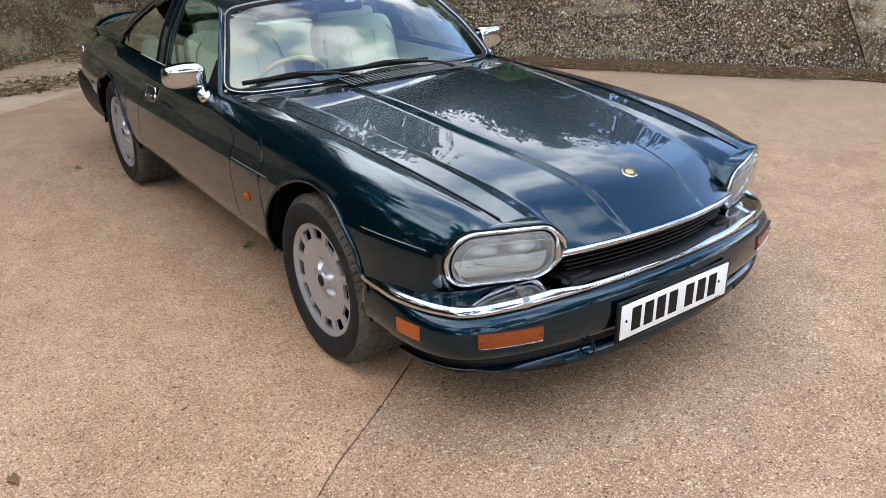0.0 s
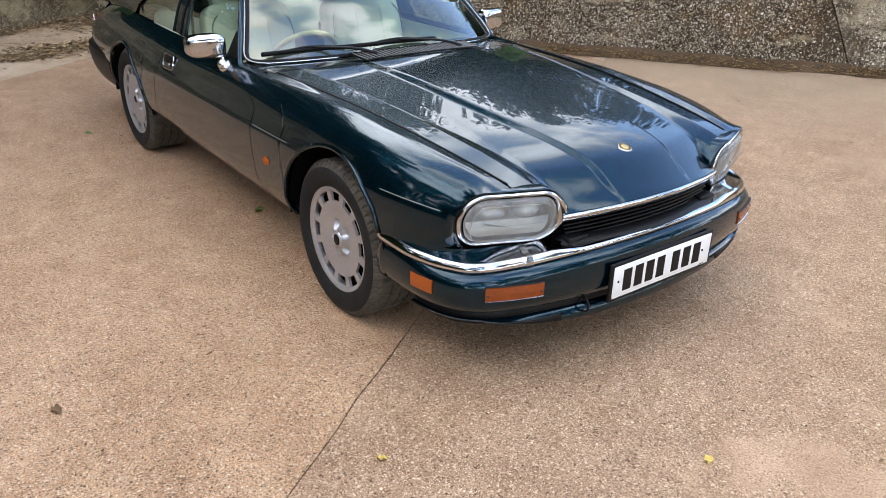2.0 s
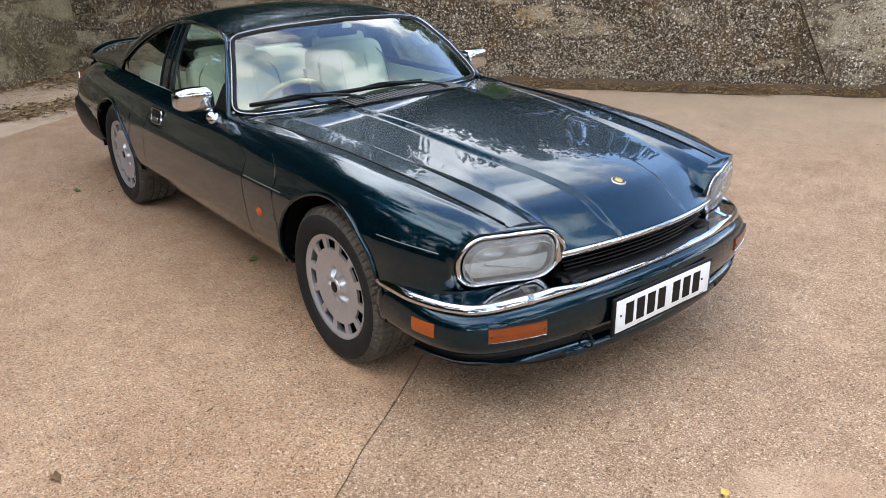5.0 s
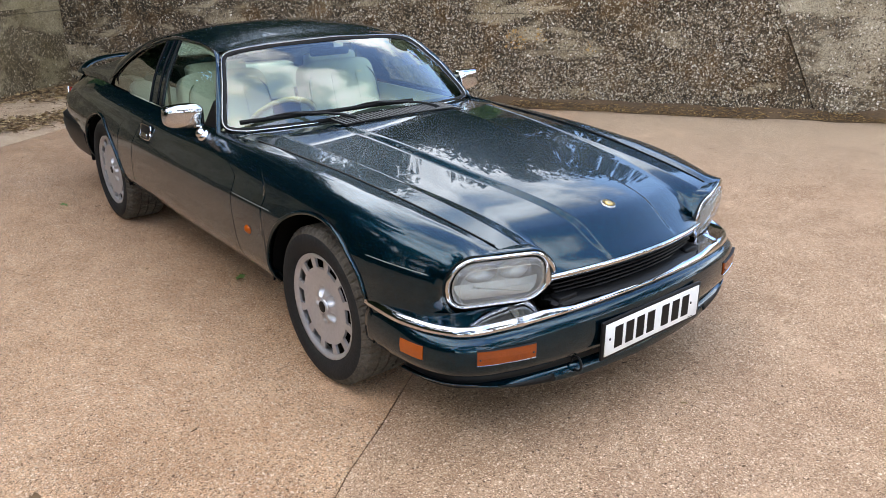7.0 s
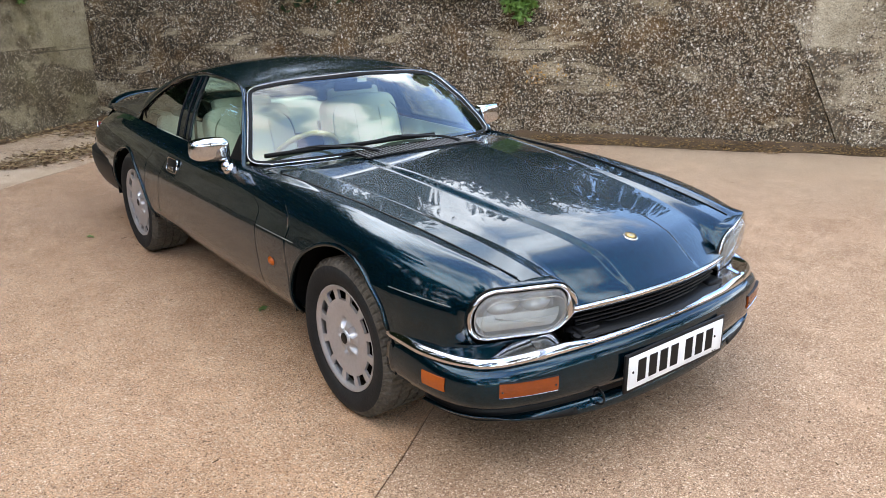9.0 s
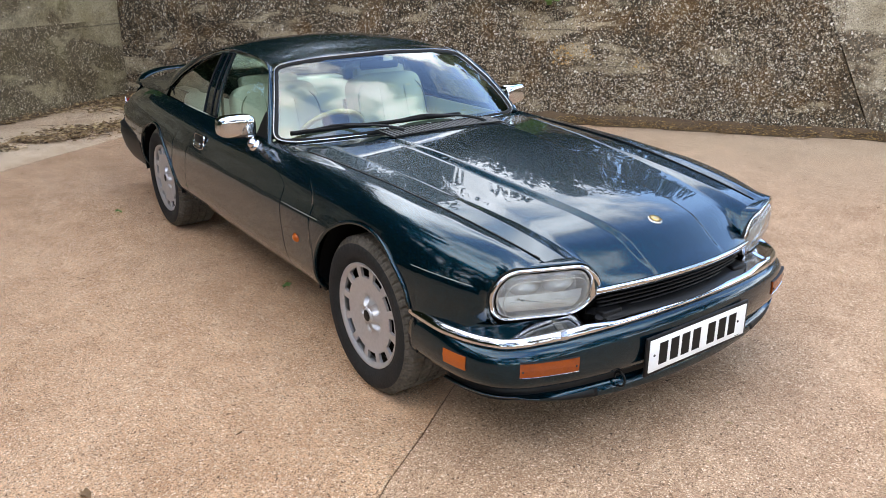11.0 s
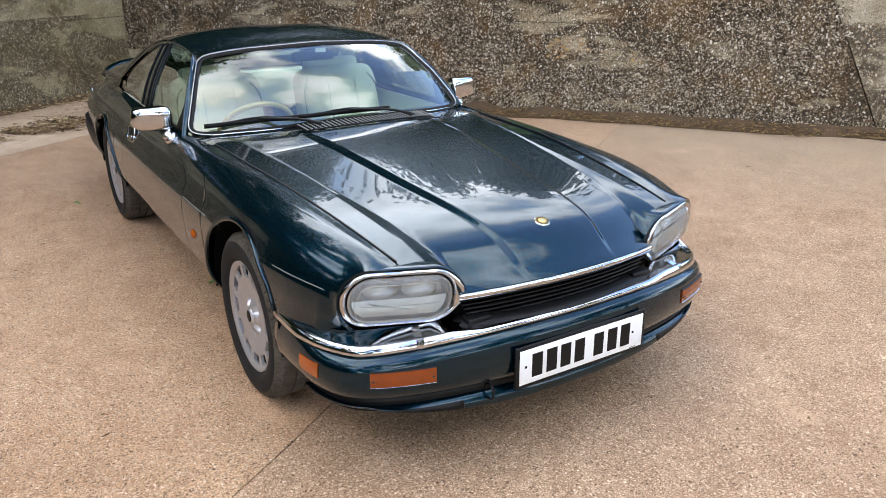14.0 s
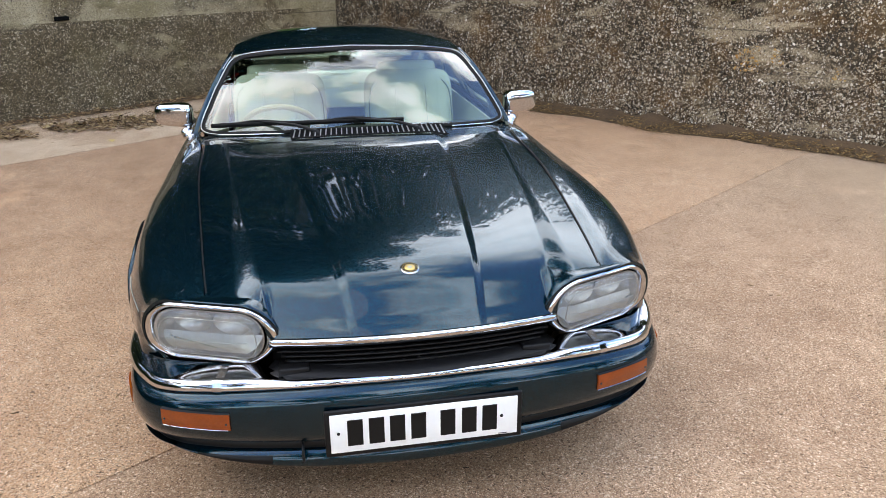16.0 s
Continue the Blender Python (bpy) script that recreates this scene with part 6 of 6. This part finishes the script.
# door mirrors
for sign in (-1, 1):
    def shell(u, v, sign=sign):
        th, ph = 2 * math.pi * u, math.pi * (v - 0.5)
        pw = lambda q, e: math.copysign(abs(q) ** e, q)
        lx = pw(math.cos(ph), 0.5) * pw(math.cos(th), 0.55)
        ly = pw(math.sin(ph), 0.5)
        lz = pw(math.cos(ph), 0.5) * pw(math.sin(th), 0.45)
        taper = 1.0 - 0.16 * ly
        x = 0.045 * lx * (0.75 if lx < 0 else 1.15) * taper
        return Vector((-1.185 + x - 0.012 * ly, sign * (0.860 + 0.092 * ly), 0.888 + 0.057 * lz * (1.0 - 0.10 * ly) + 0.004 * ly))
    bm = sheet(shell, 40, 24)
    bmesh.ops.remove_doubles(bm, verts=bm.verts, dist=0.0002)
    bmesh.ops.recalc_face_normals(bm, faces=bm.faces)
    mirror = part("door_mirror", bm, M_CHROME, car, "chrome door mirror")
    part("mirror_bezel", box(bmesh.new(), (-1.226, 0.790 if sign > 0 else -0.925, 0.845), (-1.216, 0.925 if sign > 0 else -0.790, 0.925), 0.004), M_BLACK, mirror)
    part("mirror_stalk", sweep(spline([(-1.165, 0.795 * sign, 0.862), (-1.145, 0.792 * sign, 0.838), (-1.125, 0.796 * sign, 0.812)], 10), ring(0.011, 10), up=(0, 1, 0)), M_CHROME, mirror)
    bm = bmesh.new()
    bmesh.ops.create_uvsphere(bm, u_segments=24, v_segments=14, radius=0.026, matrix=Matrix.Translation((-1.118, 0.803 * sign, 0.808)))
    part("mirror_ball", bm, M_CHROME, mirror)
    bm = disc(0.033, 0.02, 24)
    bm.transform(Matrix.Translation((-1.113, 0.790 * sign, 0.796)) @ Matrix.Rotation(radians(-40 * sign), 4, "X"))
    part("mirror_base", bm, M_CHROME, mirror)

# interior
def cushion(lo, hi, bulge, material, owner, name, label="", tilt=0.0, pleats=0):
    """A stuffed block with rounded edges and pleats across it."""
    c = [(a + b) / 2 for a, b in zip(lo, hi)]
    h = [(b - a) / 2 for a, b in zip(lo, hi)]

    def fn(u, v):
        th, ph = 2 * math.pi * u, math.pi * (v - 0.5)
        pw = lambda q, e: math.copysign(abs(q) ** e, q)
        x, z, y = pw(math.cos(ph), 0.35) * pw(math.cos(th), 0.35), pw(math.cos(ph), 0.35) * pw(math.sin(th), 0.35), pw(math.sin(ph), 0.3)
        groove = 0.0
        if pleats and abs(y) < 0.62:
            groove = -0.014 * abs(math.sin(math.pi * pleats * (y + 0.62) / 1.24)) ** 0.3 + 0.014
        x *= 1 + bulge * (1 - y * y) - groove / max(h[0], 0.01) * (1 if x > 0 else 0)
        return Vector((h[0] * x, h[1] * y, h[2] * z))
    bm = sheet(fn, 48, 60)
    bmesh.ops.remove_doubles(bm, verts=bm.verts, dist=0.0003)
    bmesh.ops.recalc_face_normals(bm, faces=bm.faces)
    bm.transform(Matrix.Translation(c) @ Matrix.Rotation(tilt, 4, "Y"))
    return part(name, bm, material, owner, label)


for y in (-0.36, 0.37):
    seat = cushion((-1.75, y - 0.26, 0.42), (-1.24, y + 0.26, 0.58), 0.0, M_LEATHER, car, "front_seat", "cream leather seat with dark piping", radians(-6))
    cushion((-1.90, y - 0.255, 0.46), (-1.75, y + 0.255, 0.98), 0.25, M_LEATHER, seat, "backrest", "", radians(-16), 5)
    cushion((-1.975, y - 0.17, 0.91), (-1.885, y + 0.17, 1.02), 0.2, M_LEATHER, seat, "headrest", "", radians(-10))
    for s in (-1, 1):
        edge = spline([(-1.680, y + s * 0.232, 0.52), (-1.737, y + s * 0.238, 0.72), (-1.785, y + s * 0.222, 0.88), (-1.825, y + s * 0.13, 0.962)], 24)
        part("piping", sweep(edge, ring(0.004, 6), up=(0, 1, 0)), M_PIPING, seat)
        seam = spline([(-1.668, y + s * 0.085, 0.52), (-1.722, y + s * 0.088, 0.72), (-1.775, y + s * 0.085, 0.90)], 16)
        part("seam", sweep(seam, ring(0.0018, 5), up=(0, 1, 0)), M_PIPING, seat)
bench = cushion((-2.75, -0.60, 0.45), (-2.30, 0.60, 0.62), 0.0, M_LEATHER, car, "rear_bench", "cream leather rear bench")
cushion((-2.80, -0.60, 0.55), (-2.66, 0.60, 0.86), 0.1, M_LEATHER, bench, "bench_back", "", radians(-14), 8)
part("parcel_shelf", box(bmesh.new(), (-3.0, -0.58, 0.835), (-2.70, 0.58, 0.855), 0.006), M_CREAM, car)
part("cabin_floor", box(bmesh.new(), (-2.75, -0.72, 0.33), (-0.95, 0.72, 0.37), 0.01), M_CREAM, car)
part("transmission_tunnel", box(bmesh.new(), (-2.2, -0.09, 0.36), (-1.0, 0.09, 0.60), 0.03), M_LEATHER, car)
dash_prof = [(-0.93, 0.52), (-0.93, 0.795), (-1.00, 0.815), (-1.10, 0.812), (-1.15, 0.79), (-1.16, 0.74), (-1.12, 0.66), (-1.05, 0.52)]
bm = bmesh.new()
ends = [[bm.verts.new((x, y, z)) for x, z in dash_prof] for y in np.linspace(-0.69, 0.69, 9)]
for r, s in zip(ends, ends[1:]):
    for j in range(len(r)):
        bm.faces.new((r[j], r[(j + 1) % len(r)], s[(j + 1) % len(r)], s[j]))
bm.faces.new(ends[0])
bm.faces.new(ends[-1])
bmesh.ops.recalc_face_normals(bm, faces=bm.faces)
dash = part("dashboard", bm, M_DASH, car, "dark padded dashboard", smooth=False)
part("binnacle", box(bmesh.new(), (-1.13, -0.55, 0.79), (-0.98, -0.19, 0.838), 0.02), M_DASH, dash)
for sign in (-1, 1):
    bm = sheet(lambda u, v: Vector((-1.12 - 1.60 * u, sign * (0.705 - 0.01 * math.sin(math.pi * v)), 0.36 + 0.44 * v)), 20, 8)
    bmesh.ops.recalc_face_normals(bm, faces=bm.faces)
    part("door_card", skirt(bm, 0.012), M_LEATHER, car)
    part("armrest", box(bmesh.new(), (-1.75, 0.63 if sign > 0 else -0.71, 0.60), (-1.25, 0.71 if sign > 0 else -0.63, 0.66), 0.02), M_LEATHER, car)
wheel_c, wheel_n = Vector((-1.175, -0.362, 0.775)), Vector((-0.80, 0, 0.60)).normalized()
wu = Vector((0, 1, 0))
wv = wheel_n.cross(wu).normalized()
pts = [wheel_c + wu * 0.188 * math.cos(q) + wv * 0.188 * math.sin(q) for q in np.linspace(0, 2 * math.pi, 49)]
steer = part("steering_wheel", sweep(pts, ring(0.0135, 10), up=tuple(wheel_n), caps=False), M_WOOD, car, "steering wheel with a pale wooden rim")
for q in (radians(0), radians(180), radians(90)):
    sgn = wheel_c + wu * 0.18 * math.cos(q) + wv * 0.18 * math.sin(q) * (1 if wv.z < 0 else -1)
    part("spoke", sweep([wheel_c, wheel_c.lerp(sgn, 0.5), sgn], [(-0.02, -0.006), (0.02, -0.006), (0.02, 0.006), (-0.02, 0.006)], up=tuple(wheel_n)), M_CREAM, steer)
bm = disc(0.06, 0.03, 24)
bm.transform(Matrix.Translation(wheel_c) @ wheel_n.to_track_quat("Z", "Y").to_matrix().to_4x4())
part("horn_pad", bm, M_CREAM, steer)
mir = part("rear_view_mirror", box(bmesh.new(), (-1.32, -0.10, 1.085), (-1.295, 0.13, 1.135), 0.012), M_BLACK, car)
part("mirror_stem", sweep([(-1.305, 0.015, 1.13), (-1.27, 0.015, 1.165)], ring(0.007, 8), up=(0, 1, 0)), M_BLACK, mir)
part("screen_sticker", box(bmesh.new(), (-1.235, 0.0, 1.135), (-1.231, 0.055, 1.158)), M_WHITE, screen, smooth=False)
for sign in (-1, 1):
    part("sun_visor", box(bmesh.new(), (-1.44, 0.12 if sign > 0 else -0.48, 1.135), (-1.36, 0.48 if sign > 0 else -0.12, 1.15), 0.006), M_CREAM, car)
    part("seat_belt", sweep(spline([(-2.02, 0.60 * sign, 1.04), (-2.0, 0.62 * sign, 0.85), (-1.95, 0.64 * sign, 0.60)], 12), [(-0.022, -0.001), (0.022, -0.001), (0.022, 0.001), (-0.022, 0.001)], up=(0, 1, 0)), M_PIPING, car)


# ---- wheels ----
def tyre_mesh():
    prof = [(.214, -.108), (.222, -.117), (.245, -.126), (.272, -.129), (.294, -.124), (.309, -.114), (.3175, -.101)]
    ribs = [(-.086, 1), (-.070, 1), (-.046, 1), (-.044, 0), (-.038, 0), (-.036, 1), (-.004, 1), (-.002, 0)]
    tread = [(r, h * 1.16) for h, r in ribs] + [(r, -h * 1.16) for h, r in ribs[::-1]]
    n = 240
    bm = bmesh.new()
    rings = []
    for k in range(n):
        a = 2 * math.pi * k / n
        row = []
        for r, h in prof:
            row.append((r, h))
        for r, h in tread:
            cut = (k % 4 == 0) if abs(h) > 0.04 else ((k + int(abs(h) * 300)) % 8 == 0)
            row.append((0.3225 if (r and not cut) else 0.3125, h))
        for r, h in prof[::-1]:
            row.append((r - (0.006 if (r > 0.30 and k % 4 == 0) else 0), -h - (0.003 if (r > 0.30 and k % 4 == 0) else 0)))
        rings.append([bm.verts.new((r * math.cos(a), h, r * math.sin(a))) for r, h in row])
    for k in range(n):
        r, s = rings[k], rings[(k + 1) % n]
        for j in range(len(r) - 1):
            bm.faces.new((r[j], s[j], s[j + 1], r[j + 1]))
    bmesh.ops.recalc_face_normals(bm, faces=bm.faces)
    for f in bm.faces:
        f.material_index = 1 if min(v.co.xz.length for v in f.verts) > 0.281 else 0
    return bm


def rim_mesh(slots=12, per=12):
    """A dished alloy face with slots round its edge and five bolt pockets."""
    n = slots * per
    radii = [0.0305, 0.036, 0.042, 0.048, 0.054, 0.060, 0.066, 0.072, 0.080, 0.092, 0.110, 0.130, 0.149, 0.157, 0.164, 0.173, 0.182, 0.191, 0.1965, 0.200, 0.205, 0.210, 0.216]
    face = table([0.0, 0.03, 0.045, 0.075, 0.15, 0.196, 0.204, 0.216], [.100, .104, .106, .093, .103, .104, .110, .116])
    bm = bmesh.new()
    g = []
    for r in radii:
        row = []
        for k in range(n):
            a = 2 * math.pi * k / n
            x, z = r * math.cos(a), r * math.sin(a)
            h = face(r)
            for q in range(5):
                b = 2 * math.pi * q / 5 + 0.3
                d = math.hypot(x - 0.056 * math.cos(b), z - 0.056 * math.sin(b))
                if d < 0.0215:
                    h -= 0.026 * (1 - (d / 0.0215) ** 4)
            row.append(bm.verts.new((x, h, z)))
        g.append(row)
    for i in range(len(radii) - 1):
        for k in range(n):
            m = k % per
            if 0.155 < radii[i] < 0.196 and 2 <= m <= 9:
                continue
            bm.faces.new((g[i][k], g[i][(k + 1) % n], g[i + 1][(k + 1) % n], g[i + 1][k]))
    bmesh.ops.recalc_face_normals(bm, faces=bm.faces)
    if sum(f.normal.y for f in bm.faces) < 0:
        bmesh.ops.reverse_faces(bm, faces=bm.faces)
    edges = [e for e in bm.edges if e.is_boundary and 0.14 < (e.verts[0].co.xz.length) < 0.20]
    for e in edges:
        e.smooth = False
    fresh = [v for v in bmesh.ops.extrude_edge_only(bm, edges=edges)["geom"] if isinstance(v, bmesh.types.BMVert)]
    for v in fresh:
        v.co.y -= 0.011
    outer_v = g[-1]
    lip = [bm.verts.new((v.co.x * 0.985, v.co.y - 0.05, v.co.z * 0.985)) for v in outer_v]
    for k in range(n):
        bm.faces.new((outer_v[k], outer_v[(k + 1) % n], lip[(k + 1) % n], lip[k]))
    return bm


tyre_bm, rim_bm = tyre_mesh(), rim_mesh()
base_wheel = None
for x, y, turn in ((0.005, .747, 0.35), (-2.591, .745, 1.2)):
    for sign in (-1, 1):
        wheel = new("wheel")
        wheel.parent = car
        wheel.matrix_basis = Matrix.Translation((x, y * sign, 0.3225)) @ (Matrix.Rotation(math.pi, 4, "Z") if sign < 0 else Matrix.Identity(4)) @ Matrix.Rotation(turn, 4, "Y")
        if base_wheel is None:
            base_wheel = {
                "tyre": part("tyre", tyre_bm, [M_RUBBER, M_TREAD], wheel, "worn black tyre"),
                "rim": part("rim", rim_bm, M_ALLOY, wheel, "silver alloy rim with slots round its edge"),
                "brake_drum": part("brake_drum", lathe([(0.0, 0.02), (0.17, 0.02), (0.205, 0.03), (0.205, -0.09), (0.0, -0.09)], 40), M_DARK, wheel),
                "centre_cap": part("centre_cap", lathe([(0.0, 0.112), (0.024, 0.112), (0.029, 0.110), (0.0325, 0.104), (0.0325, 0.07)], 28), M_ALLOY, wheel),
                "cap_badge": part("cap_badge", lathe([(0.0, 0.1145), (0.019, 0.1145), (0.023, 0.1132), (0.023, 0.105)], 24), M_INK, wheel),
            }
            for poly in base_wheel["tyre"].data.polygons:
                poly.use_smooth = poly.material_index == 0
            bolt = None
            for q in range(5):
                b = 2 * math.pi * q / 5 + 0.3
                if bolt is None:
                    bolt = part("wheel_bolt", lathe([(0.0, 0.078), (0.007, 0.078), (0.009, 0.075), (0.009, 0.060)], 6), M_DARK, wheel)
                    twin = bolt
                else:
                    twin = new("wheel_bolt", bolt.data)
                    twin.parent = wheel
                twin.location = (0.056 * math.cos(b), 0, 0.056 * math.sin(b))
                base_wheel["wheel_bolt%d" % q] = twin
        else:
            for name, ob in base_wheel.items():
                twin = new(name.rstrip("0123456789"), ob.data)
                twin.parent, twin.location = wheel, ob.location
                for key in ("label",):
                    if key in ob:
                        twin[key] = ob[key]


# ---- true proportions of the body shell ----
def smoothstep(a, b, q):
    t = min(max((q - a) / (b - a), 0.0), 1.0)
    return t * t * (3 - 2 * t)


wider = table([0.0, 0.5, 0.75, 0.95], [0.0, 0.020, 0.021, 0.019])


def trued(p):
    """Widens the shell by two hundredths a side and lifts and shortens the nose."""
    s = smoothstep(-0.6, 0.75, p.x)
    up = 0.2 + 0.8 * min(max((p.z - 0.25) / 0.17, 0.0), 1.0)
    lamp = smoothstep(0.40, 0.50, abs(p.y)) * smoothstep(0.48, 0.55, p.z)
    return Vector((p.x - 0.016 * s * (1 - 1.3 * lamp), p.y + math.copysign(wider(abs(p.y)), p.y), p.z + 0.027 * s * up))


for ob in car.children_recursive:
    if ob.type != "MESH" or ob.parent.name.startswith("wheel"):
        continue
    for vert in ob.data.vertices:
        vert.co = trued(vert.co + ob.location) - ob.location
